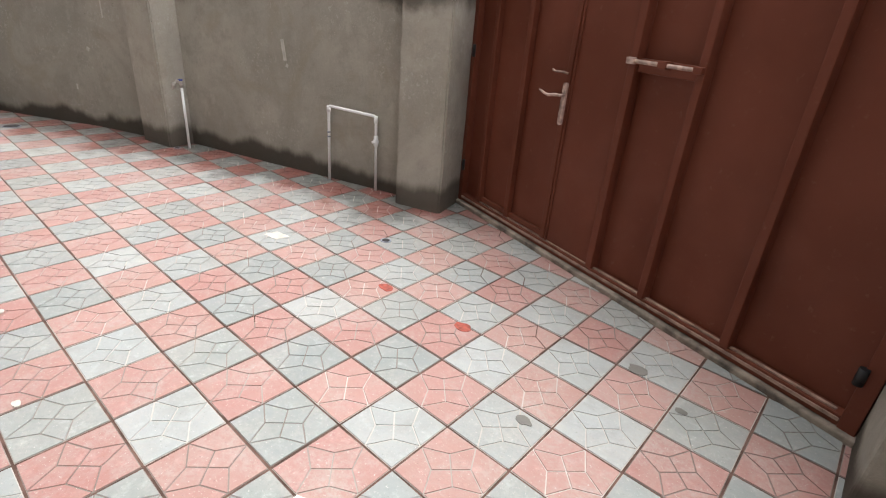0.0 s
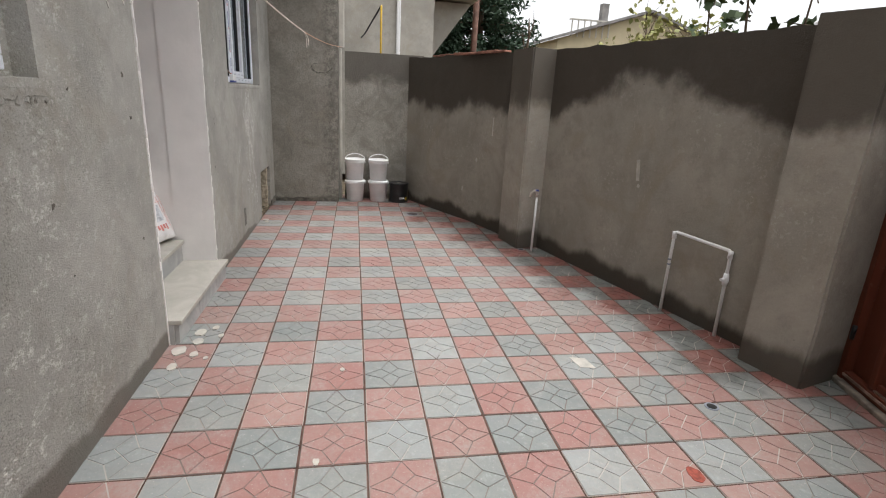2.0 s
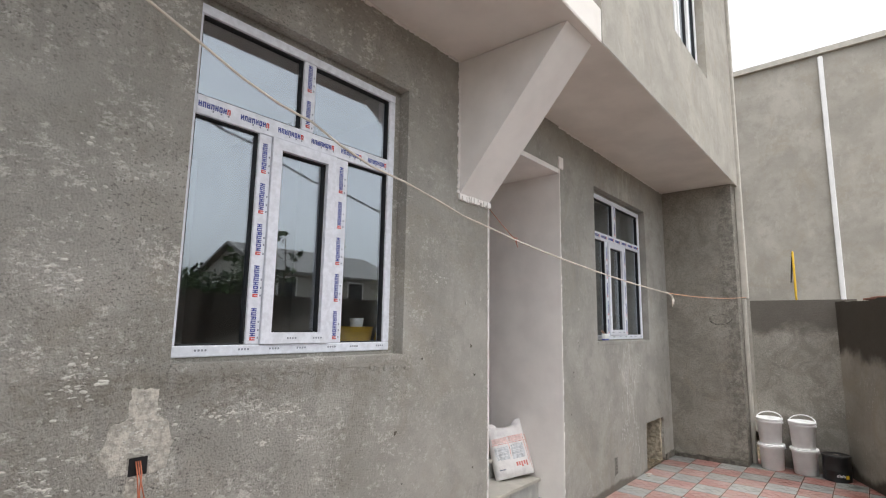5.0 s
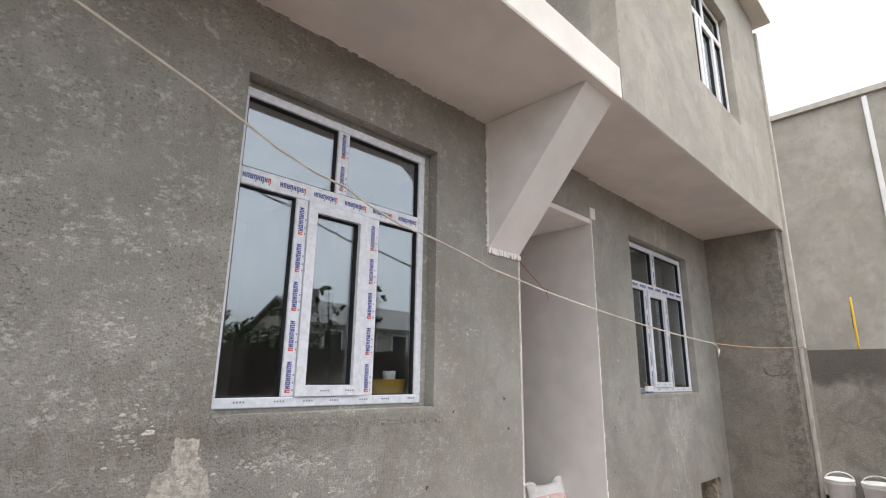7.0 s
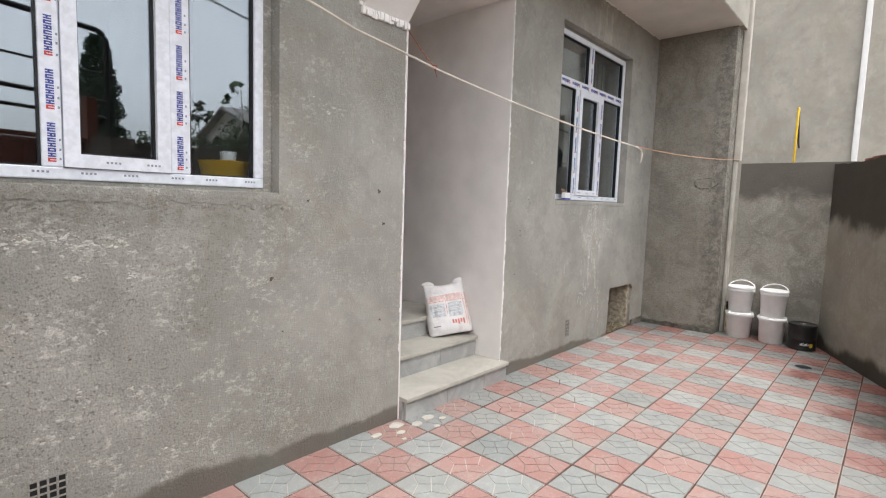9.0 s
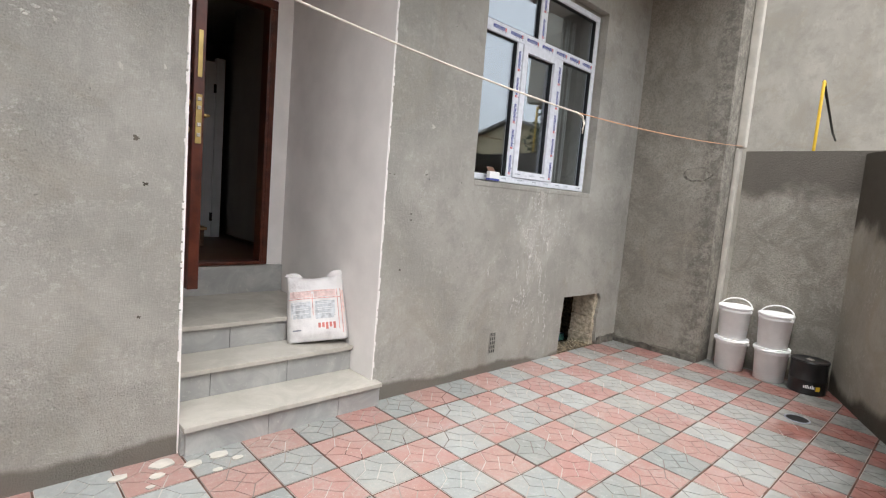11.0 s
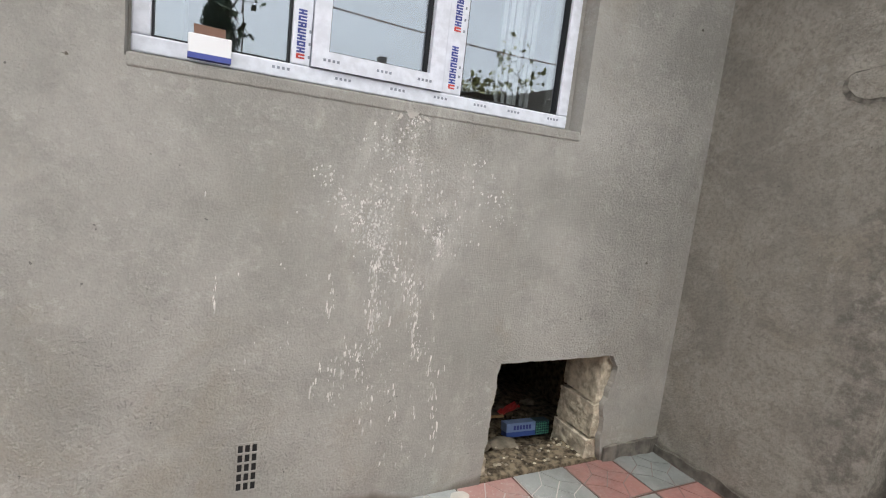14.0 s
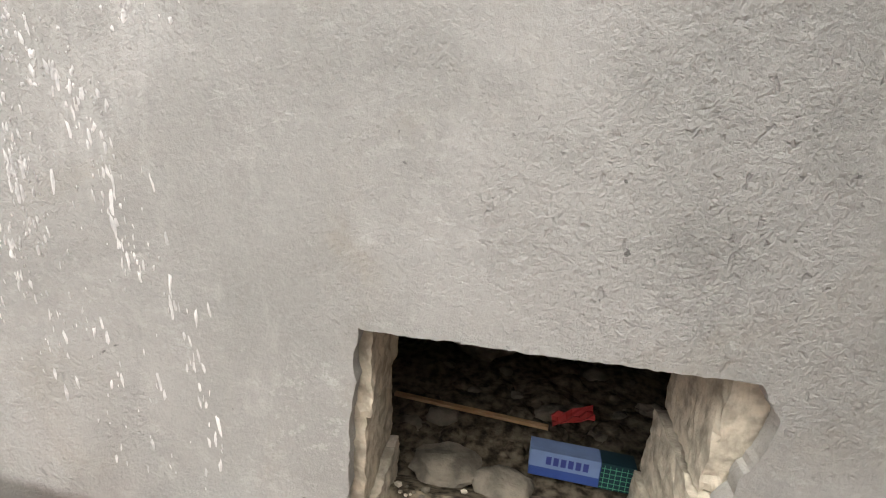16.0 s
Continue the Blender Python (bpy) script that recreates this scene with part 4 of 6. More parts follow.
# socket recess with loose wires
sock = thing("socket_recess", "square socket hole in a patch of pale filler with loose wires", "socket")
bm = bmesh.new()
rng = random.Random(5)
pts = [(-0.895, 1.5), (-0.885, 1.38), (-0.83, 1.36), (-0.80, 1.26), (-0.84, 1.17), (-0.9, 1.165), (-0.905, 1.055), (-0.965, 1.06), (-0.975, 1.15), (-1.05, 1.17), (-1.07, 1.27), (-1.04, 1.36), (-0.99, 1.39), (-1.0, 1.49)]
fine = []
for i, p in enumerate(pts):
    q = pts[(i + 1) % len(pts)]
    fine += [(p[0] + (q[0] - p[0]) * k / 9 + rng.uniform(-0.005, 0.005), p[1] + (q[1] - p[1]) * k / 9 + rng.uniform(-0.005, 0.005)) for k in range(9)]
prism(bm, fine, HY - 0.002, HY + 0.001, "y")
bmesh.ops.triangulate(bm, faces=[f for f in bm.faces if len(f.verts) > 4])
part("filler_patch", bm, plain("pale_filler", (0.42, 0.397, 0.35), 0.95, amount=0.18, scale=40, grain=1.0, grain_scale=70), sock, "rough pale filler")
part("recess", pierced(bmesh.new(), -0.98, -0.9, 1.155, 1.235, HY + 0.0032, HY + 0.006, [(-0.975, -0.905, 1.16, 1.23)]), HOUSE, sock)
# The socket hole has no depth; a black slab paints its shade.
part("cavity_shade", B(-0.975, -0.905, HY + 0.0035, HY + 0.0045, 1.16, 1.23), BLACK_PAINT_AND_VOID, sock)
for k, (dx, dz) in enumerate(((-0.02, -0.27), (-0.075, -0.22), (-0.01, -0.13))):
    w = bmesh.new()
    tube(w, [(-0.93 - 0.008 * k, HY + 0.008, 1.215), (-0.932 - 0.008 * k, HY + 0.03, 1.17), (-0.94 + dx * 0.4, HY + 0.035, 1.17 + dz * 0.55), (-0.94 + dx * 1.2, HY + 0.03, 1.17 + dz)], 0.0028, 6)
    part("wire", w, COPPER, sock)

# ---- gate ----
GM = pose(-2.66, 3.36, 0, 0, 0, -16.8)


def gate():
    g = thing("gate", "brown painted sheet-steel gate with a wicket door", "gate")

    def bar(name, *b, mat=GATE, bevel=0.004, parent=g, label=""):
        return part(name, box(bmesh.new(), *b, GM, bevel), mat, parent, label)
    bar("gate_post", -0.05, 0.06, -0.05, 0.06, 0.0, 2.62)
    bar("gate_post", 3.03, 3.1, -0.05, 0.06, 0.0, 2.62)
    bar("top_rail", 0.061, 3.029, -0.03, 0.03, 2.1, 2.15)
    bar("bottom_rail", 0.061, 3.029, -0.045, 0.03, 0.03, 0.085)
    edge = bar("worn_strip", 0.062, 3.028, -0.052, -0.0455, 0.055, 0.073, mat=GATE_WORN, bevel=0.002, label="scratched bare edge of the bottom rail")
    bar("worn_strip", 0.3, 3.0, -0.03, -0.012, 0.0852, 0.095, mat=GATE_WORN, bevel=0.002)
    bar("sheet", 0.061, 0.27, 0.0, 0.004, 0.0855, 2.0995)
    wicket = bar("wicket_door", 0.274, 1.108, 0.0, 0.006, 0.098, 2.095)
    for a, b in ((0.274, 0.315), (0.64, 0.685), (1.07, 1.108)):
        bar("upright", a, b, -0.045, -0.0005, 0.1, 2.09, parent=wicket)
    for z in (0.1, 2.05):
        bar("cross_bar", 0.316, 1.069, -0.026, -0.0005, z, z + 0.04, parent=wicket)
    bar("sheet", 1.118, 1.53, -0.024, 0.004, 0.0855, 2.0995, label="flat lighter steel panel")
    bar("cover_strip", 1.1085, 1.128, -0.034, -0.0245, 0.09, 2.095)
    bar("sheet", 1.531, 3.029, 0.016, 0.02, 0.0855, 2.0995)
    for a, b in ((1.531, 1.58), (1.945, 1.99), (2.465, 2.512)):
        bar("upright", a, b, -0.055, 0.0155, 0.0855, 2.0995, bevel=0.006)
    bolt = bmesh.new()
    tube(bolt, [GM @ Vector((s, -0.07, 1.345)) for s in (1.55, 1.75, 1.97)], 0.011, 10)
    part("draw_bolt", bolt, DUSTY, g, "dusty painted draw bolt")
    bar("bolt_bracket", 1.535, 1.585, -0.085, -0.0555, 1.328, 1.362, mat=DUSTY)
    bar("bolt_bracket", 1.735, 1.79, -0.085, -0.03, 1.325, 1.365)
    bar("bolt_bracket", 1.94, 1.99, -0.085, -0.0555, 1.328, 1.362)
    bar("bolt_rail", 1.581, 1.944, -0.03, 0.0155, 1.29, 1.36)
    plate = bar("lock_plate", 1.07, 1.106, -0.053, -0.0455, 0.9, 1.16, mat=DUSTY, bevel=0.012, label="dusty painted lock plate")
    lever = bmesh.new()
    tube(lever, [GM @ Vector(p) for p in ((1.088, -0.052, 1.085), (1.088, -0.09, 1.085), (1.05, -0.097, 1.083), (0.99, -0.097, 1.072), (0.95, -0.095, 1.078), (0.9, -0.093, 1.092))], [0.009, 0.009, 0.01, 0.009, 0.008, 0.006], 10)
    part("lever", lever, DUSTY, plate)
    small = bmesh.new()
    tube(small, [GM @ Vector(p) for p in ((1.09, -0.05, 1.215), (1.07, -0.075, 1.222), (1.0, -0.075, 1.218), (0.97, -0.07, 1.225))], 0.007, 8)
    part("latch", small, GATE_WORN, g)
    for z in (0.3, 1.2, 1.95):
        h = bmesh.new()
        tube(h, [GM @ Vector((0.06, -0.058, z)), GM @ Vector((0.06, -0.058, z + 0.09))], 0.013, 8)
        part("hinge", h, BLACK_PAINT_AND_VOID, g)
    h = bmesh.new()
    tube(h, [GM @ Vector((3.03, -0.06, 0.26)), GM @ Vector((3.03, -0.06, 0.34))], 0.02, 8)
    part("hinge", h, BLACK_PAINT_AND_VOID, g)
    return g


gate()
tagged(part("gate_sill", box(bmesh.new(), -0.06, 3.12, -0.085, 0.1, -0.1, 0.029, GM, 0.008), plain("dirty_concrete", (0.2, 0.165, 0.135), 0.95, amount=0.35, scale=8, grain=0.6, grain_scale=25)),
       "dirty worn concrete sill under the gate", "sill", kind="structure")


def gate_frame():
    """Black tube frame that rises over the gate."""
    f = thing("gate_arch", "black steel tube frame standing over the gate", "frame")
    y = 0.14
    bm = bmesh.new()
    pts = [(-0.3, y, 0.0), (-0.3, y, 3.3)] + [(-0.3 + 0.14 * (1 - math.cos(a)), y, 3.3 + 0.14 * math.sin(a)) for a in (0.4, 0.8, 1.2, 1.57)] + [(3.3, y, 3.44)]
    tube(bm, [GM @ Vector(p) for p in pts], 0.032, 10)
    part("bent_tube", bm, BLACK_PAINT_AND_VOID, f)
    bm = bmesh.new()
    tube(bm, [GM @ Vector(p) for p in ((3.3, y, 0), (3.3, y, 3.44))], 0.032, 10)
    part("post", bm, BLACK_PAINT_AND_VOID, f)
    for z, r in ((2.95, 0.014), (2.62, 0.025), (2.43, 0.02)):
        bm = bmesh.new()
        tube(bm, [GM @ Vector(p) for p in ((-0.3, y, z), (3.3, y, z))], r, 8)
        part("cross_tube", bm, BLACK_PAINT_AND_VOID, f)


gate_frame()

# ---- water pipes along the yard wall ----
def rounded(points, r=0.02):
    pts = [Vector(p) for p in points]
    out = [pts[0]]
    for a, b, c in zip(pts, pts[1:], pts[2:]):
        u, w = (a - b).normalized(), (c - b).normalized()
        out += [b + u * r, b + (u + w) * r * 0.3, b + w * r]
    return out + [pts[-1]]


p = thing("water_pipe", "white plastic water pipe loop with a valve", "pipe")
bm = bmesh.new()
tube(bm, rounded([(-3.775, 2.765, -0.03), (-3.772, 2.77, 0.675), (-3.30, 2.905, 0.655), (-3.29, 2.905, -0.03)]), 0.0125, 12)
part("tube", bm, PVC, p)
for x, y, z in ((-3.772, 2.77, 0.665), (-3.301, 2.905, 0.645)):
    bm = bmesh.new()
    tube(bm, [(x, y, z - 0.045), (x, y, z + 0.01)], 0.0175, 12)
    part("elbow", bm, PVC, p)
bm = bmesh.new()
tube(bm, [(-3.297, 2.905, 0.4), (-3.297, 2.905, 0.43), (-3.297, 2.905, 0.44), (-3.297, 2.905, 0.49)], [0.017, 0.024, 0.024, 0.017], 12)
tube(bm, [(-3.297, 2.905, 0.445), (-3.29, 2.86, 0.445)], 0.012, 8)
part("valve", bm, PVC, p)
for z in (0.34, 0.3):
    bm = bmesh.new()
    tube(bm, [(-3.774, 2.767, z + 0.1), (-3.774, 2.767, z + 0.112)], 0.0145, 10)
    part("collar", bm, INK_GREY, p)
q = thing("water_pipe", "white plastic standpipe with a tap beside a plastered pier", "pipe")
bm = bmesh.new()
tube(bm, [(-5.435, 2.215, -0.03), (-5.44, 2.22, 0.35), (-5.45, 2.225, 0.655)], 0.0125, 12)
part("tube", bm, PVC, q)
bm = bmesh.new()
tube(bm, [(-5.45, 2.225, 0.61), (-5.45, 2.222, 0.665), (-5.46, 2.19, 0.675), (-5.475, 2.165, 0.65), (-5.478, 2.16, 0.6)], [0.019, 0.021, 0.02, 0.016, 0.014], 12)
part("tap", bm, STEEL, q, "grey metal tap")
bm = bmesh.new()
tube(bm, [(-5.452, 2.222, 0.675), (-5.452, 2.222, 0.69)], 0.022, 12)
part("cap", bm, INK_BLUE, q, "blue end cap")

v = thing("waste_pipe", "white plastic pipe elbow sticking out of the house wall", "pipe")
bm = bmesh.new()
tube(bm, rounded([(-0.40, HY + 0.02, 1.19), (-0.70, HY + 0.065, 0.835), (-0.3, HY + 0.065, 0.80)], 0.03), 0.016, 12)
part("tube", bm, PVC, v)
bm = bmesh.new()
tube(bm, [(-0.665, HY + 0.062, 0.872), (-0.705, HY + 0.066, 0.828), (-0.64, HY + 0.066, 0.828)], 0.021, 12)
part("elbow", bm, PVC, v)


def boards():
    rng = random.Random(8)
    for k in range(5):
        w, h = 0.62 + 0.02 * k, 0.675 - 0.008 * k
        m = pose(-0.955 + 0.018 * k, HY + 0.05 + 0.024 * k, 0.0, 2.5 + 0.3 * k, 0, 1 + 0.8 * k)
        tagged(part("white_board", box(bmesh.new(), 0, w, -0.011, 0.011, 0, h, m, 0.003), BUCKET), "white plastic board leaning in a stack on the house wall", "board", "stack of white boards")


boards()

# ---- buckets and tin ----
def bucket(x, y, z, turn):
    b = thing("bucket", "white plastic paint bucket with a lid and handle", "bucket", "stacked white buckets", pose(x, y, z, 0, 0, turn))
    part("body", lathe(bmesh.new(), [(0.12, 0.0), (0.125, 0.004), (0.139, 0.255), (0.144, 0.258), (0.144, 0.285), (0.14, 0.288)], 36), BUCKET, b)
    part("lid", lathe(bmesh.new(), [(0.141, 0.2885), (0.15, 0.291), (0.151, 0.313), (0.143, 0.318), (0.136, 0.311), (0.02, 0.31)], 36), BUCKET, b, "ribbed white lid")
    bm = bmesh.new()
    n = 16
    rise, lean = (0.085, 0.06) if z > 0.1 else (-0.008, 0.155)
    arc = [(0.153 * math.cos(math.pi * i / n), lean * math.sin(math.pi * i / n), 0.3 + rise * math.sin(math.pi * i / n)) for i in range(n + 1)]
    tube(bm, arc, 0.007, 8)
    part("handle", bm, BUCKET, b)
    for s in (-1, 1):
        part("handle_lug", box(bmesh.new(), s * 0.143, s * 0.16, -0.013, 0.013, 0.262, 0.287, bevel=0.003), BUCKET, b)
    return b


for x, y, turn in ((-8.165, 0.285, 78), (-8.15, 0.64, 72)):
    bucket(x, y, 0.0, turn - 170)
    bucket(x + 0.004, y - 0.004, 0.319, turn)

t = thing("paint_tin", "dented black paint tin with a bright lid centre", "tin")
TM = pose(-8.1, 0.955, 0.0, 0, 0, 20)
part("body", lathe(bmesh.new(), [(0.142, 0), (0.146, 0.006), (0.143, 0.012), (0.143, 0.12), (0.145, 0.124), (0.143, 0.128), (0.143, 0.27), (0.149, 0.276), (0.149, 0.285)], 36, TM), TIN, t)
part("lid", lathe(bmesh.new(), [(0.147, 0.2855), (0.151, 0.29), (0.142, 0.294), (0.132, 0.288), (0.03, 0.288)], 36, TM), TIN, t)
part("lid_disc", lathe(bmesh.new(), [(0.03, 0.2885), (0.032, 0.292), (0.01, 0.298)], 20, TM), STEEL, t, "bright metal lid centre")
bm = bmesh.new()
for i in range(7):
    a = radians(12 + i * 5)
    box(bm, 0.1435, 0.1447, -0.004, 0.004, 0.06, 0.08 + 0.006 * (i % 3), TM @ pose(0, 0, 0, 0, 0, math.degrees(a) - 30))
part("label_print", bm, PVC, t, "pale unreadable print")
part("label_patch", box(bmesh.new(), 0.1435, 0.145, -0.018, 0.018, 0.045, 0.085, TM @ pose(0, 0, 0, 0, 0, 24)), YELLOW, t)


# ---- sack on the steps ----
def sack():
    s = thing("sack", "white plastic plaster sack with faded red print leaning on the wall", "sack", at=pose(-4.43, -1.285, 0.362, 19, 6, -27))
    W, H, T = 0.425, 0.455, 0.135
    bm = bmesh.new()
    nx, nz = 22, 26
    grid = {}
    for side in (0, 1):
        for i in range(nx + 1):
            for j in range(nz + 1):
                u, w = i / nx * 2 - 1, j / nz
                bulge = (1 - abs(u) ** 3.2) ** 0.6 * (1 - (2 * max(w, 0.0) - 1) ** 6) ** 0.5 if 0 < w < 1 else 0
                flat = 0.55 * (1 - abs(u) ** 6) * (1 - w) ** 2
                y = T / 2 * max(bulge, flat) * (1.12 - 0.35 * w)
                n = 0.010 * noise.noise(Vector((u * 3.1, w * 4, side * 7))) + 0.005 * noise.noise(Vector((u * 9, w * 8, side * 3)))
                edge = 1 if (i in (0, nx) or j == nz) else 0
                top = 0.05 * (u * u) * (w > 0.8) * (w - 0.8) * 5
                co = Vector((u * W / 2 * (1 - 0.05 * w + 0.02 * math.sin(6 * w)), (y + n * (1 - edge)) * (1 if side else -1), w * H + top + 0.004 * noise.noise(Vector((u * 5, 0, 2)))))
                if side == 1 and edge:
                    grid[(1, i, j)] = grid[(0, i, j)]
                else:
                    grid[(side, i, j)] = bm.verts.new(co)
    for side in (0, 1):
        for i in range(nx):
            for j in range(nz):
                q = [grid[(side, i, j)], grid[(side, i + 1, j)], grid[(side, i + 1, j + 1)], grid[(side, i, j + 1)]]
                f = bm.faces.new(q if side == 0 else q[::-1])
                f.smooth = True
    bot = [grid[(0, i, 0)] for i in range(nx + 1)] + [grid[(1, i, 0)] for i in range(nx - 1, 0, -1)]
    bm.faces.new(bot[::-1])
    bmesh.ops.recalc_face_normals(bm, faces=bm.faces)

    def front(u, w):
        """Height of the bulging front at a spot, for the print that lies on it."""
        bulge = (1 - abs(u) ** 3.2) ** 0.6 * (1 - (2 * w - 1) ** 6) ** 0.5
        flat = 0.55 * (1 - abs(u) ** 6) * (1 - w) ** 2
        n = 0.010 * noise.noise(Vector((u * 3.1, w * 4, 7))) + 0.005 * noise.noise(Vector((u * 9, w * 8, 3)))
        return T / 2 * max(bulge, flat) * (1.12 - 0.35 * w) + n

    def patch(u0, u1, w0, w1, lift=0.0022):
        p = bmesh.new()
        n = max(2, int((u1 - u0) * 14)), max(2, int((w1 - w0) * 24))
        vs = [[p.verts.new((u * W / 2 * (1 - 0.05 * w), front(u, w) + lift, w * H)) for u in [u0 + (u1 - u0) * a / n[0] for a in range(n[0] + 1)]] for w in [w0 + (w1 - w0) * b / n[1] for b in range(n[1] + 1)]]
        for r0, r1 in zip(vs, vs[1:]):
            for a in range(n[0]):
                p.faces.new((r0[a], r1[a], r1[a + 1], r0[a + 1]))
        return p
    weave = Nodes("sack_plastic", 0.45, 0, 0.4)
    wc = weave.mix(weave.ramp(weave.noise(9, 5), 0.4, 0.7), (0.8, 0.78, 0.77), (0.68, 0.655, 0.65))
    weave.bump(weave.noise(26, 4, 0.6), 0.5, 0.01)
    body = part("bag", bm, weave.done(wc), s)
    faded = plain("faded_red_print", (0.7, 0.4, 0.36), 0.5, amount=0.2, scale=40)
    text = plain("pale_grey_print", (0.58, 0.6, 0.62), 0.5, amount=0.14, scale=34)
    for a in ((-0.82, 0.92, 0.66, 0.673), (-0.74, -0.71, 0.16, 0.8), (-0.86, -0.83, 0.1, 0.8), (0.12, 0.145, 0.4, 0.74), (-0.5, 0.35, 0.78, 0.79)):
        part("print_band", patch(*a), faded, s, "faded red printed band")
    for a in ((0.2, 0.86, 0.36, 0.62), (-0.62, 0.06, 0.34, 0.62)):
        part("print_field", patch(*a, lift=0.0015), text, s, "pale grey block of small print")
    pinkish = plain("washed_pink_print", (0.76, 0.58, 0.55), 0.5, amount=0.1, scale=30)
    for a in ((0.16, 0.88, 0.685, 0.79), (-0.68, 0.08, 0.685, 0.8), (-0.95, -0.88, 0.12, 0.78)):
        part("print_field", patch(*a, lift=0.0013), pinkish, s, "washed-out pink printed field")
    for w in (0.605, 0.58, 0.52, 0.49, 0.43):
        part("print_line", patch(0.28, 0.8, w, w + 0.009, lift=0.0026), PVC, s)
        part("print_line", patch(-0.5, -0.02, w - 0.01, w, lift=0.0026), PVC, s)
    for k in range(5):
        u = -0.6 + 0.125 * k
        part("print_letter", patch(u, u + 0.085, 0.2 - 0.03 * (k in (0, 2)), 0.275), plain("red_letter_print", (0.62, 0.2, 0.17), 0.5) if k == 0 else bpy.data.materials["red_letter_print"], s)
    part("print_field", patch(0.55, 0.86, 0.17, 0.19), INK_GREY, s)
    for sx in (-1, 1):
        ear = bmesh.new()
        bmesh.ops.create_icosphere(ear, subdivisions=3, radius=0.034)
        for vt in ear.verts:
            vt.co = Vector((sx * (W / 2 - 0.045) + vt.co.x * 1.7 - sx * 0.02 + sx * vt.co.z * 0.45, vt.co.y * 0.55, H + 0.022 + vt.co.z * (1.05 if sx < 0 else 0.85))) + 0.012 * noise.noise_vector(vt.co * 22 + Vector((sx, 0, 0)))
        part("corner_ear", ear, weave.mat, s, "bunched corner of the sack")


sack()

# ---- overhead cable ----
def cable():
    c = thing("cable", "white electric cable sagging along the house wall", "cable")
    bm = bmesh.new()
    tube(bm, sag((1.2, -0.76, 3.8), (-0.6, -0.72, 3.1), 0.02, 5) + [(-0.744, -0.72, 3.05), (-0.955, -0.72, 2.969), (-1.16, -0.72, 2.885), (-1.371, -0.72, 2.825), (-1.554, -0.72, 2.798), (-1.739, -0.72, 2.73),
              (-1.972, -0.72, 2.668), (-2.264, -0.72, 2.636), (-2.596, -0.71, 2.573), (-2.8, -0.69, 2.518), (-3.09, -0.66, 2.474)] + sag((-3.405, -0.645, 2.428), (-5.8, -0.22, 2.14), 0.03, 12), 0.0065, 8)
    part("white_run", bm, CABLE, c)
    bm = bmesh.new()
    tube(bm, sag((-5.8, -0.22, 2.142), (-8.27, 0.1, 2.215), 0.03, 10), 0.004, 6)
    part("orange_run", bm, plain("orange_wire", (0.55, 0.28, 0.16), 0.5), c, "thin orange wire")
    for k in (0, 1):
        bm = bmesh.new()
        tube(bm, [(-5.77, -0.222, 2.142), (-5.83, -0.21 + 0.01 * k, 2.12), (-5.85 + 0.02 * k, -0.2 + 0.02 * k, 2.07), (-5.845 + 0.04 * k, -0.2 + 0.02 * k, 2.0 + 0.02 * k)], 0.005, 6)
        part("loose_end", bm, CABLE, c)
    bm = bmesh.new()
    tube(bm, [(-3.39, HY + 0.01, 2.70), (-3.395, -0.76, 2.56), (-3.405, -0.645, 2.43), (-3.42, -0.63, 2.37)], 0.003, 6)
    tube(bm, [(-3.39, -0.64, 2.44), (-3.42, -0.635, 2.445), (-3.41, -0.64, 2.41)], 0.005, 6)
    part("tie", bm, COPPER, c, "reddish wire tie")


cable()

# ---- neighbouring house over the end wall ----
def neighbour():
    n = thing("house", "grey plastered neighbouring house with a white gutter pipe", "house")
    X = -10.8
    part("wall", prism(bmesh.new(), [(-4.0, 0.0), (1.78, 0.0), (1.78, 3.46), (2.72, 3.46), (2.72, 6.66), (-4.0, 6.56)], X - 0.2, X, "x"), BAY, n)
    part("wall_rear", B(X - 6, X - 0.2, -4.0, 1.76, 0.0, 6.4), BAY, n)
    part("overhang", B(X - 6, X - 0.2, 1.762, 2.70, 3.48, 6.4), BAY, n)
    part("bracket", prism(bmesh.new(), [(1.79, 2.3), (1.79, 3.44), (2.62, 3.44)], X - 1.0, X - 0.6, "x"), BAY, n)
    part("roof_trim", prism(bmesh.new(), [(-4.0, 6.54), (2.8, 6.64), (2.8, 6.74), (-4.0, 6.64)], X - 0.3, X + 0.06, "x"), TRIM, n, "pale roof edge")
    part("roof", B(X - 6.2, X - 0.3, -4.0, 2.8, 6.5, 6.6), TRIM, n)
    part("gutter_pipe", B(X + 0.001, X + 0.07, 1.06, 1.135, 1.0, 6.56, bevel=0.015), PVC, n, "white square rainwater pipe")
    return n


neighbour()
gp = thing("gas_pipe", "yellow gas pipe bend rising from the end wall", "pipe")
bm = bmesh.new()
tube(bm, rounded([(-8.45, 0.66, 1.2), (-8.48, 0.66, 2.84), (-8.56, 0.655, 2.82)], 0.015), 0.014, 8)
part("riser", bm, YELLOW, gp)
bm = bmesh.new()
tube(bm, rounded([(-8.48, 0.658, 2.835), (-10.2, 0.46, 2.62), (-10.75, 0.4, 2.6)], 0.02), 0.013, 8)
part("branch", bm, BLACK_PAINT_AND_VOID, gp, "black branch pipe")

# ---- beyond the yard wall ----
def bark(name, c):
    m = Nodes(name, 0.95, 0, 0.1)
    m.bump(m.noise(20, 5, 0.6, stretch=(1, 1, 0.2)), 0.6, 0.02)
    return m.done(m.mix(m.noise(14, 5, 0.6, stretch=(1, 1, 0.2)), tuple(v * 0.6 for v in c), c))


def leaf_mat(name, a, b):
    m = Nodes(name, 0.6, 0, 0.3)
    return m.done(m.mix(m.island(), a, b))


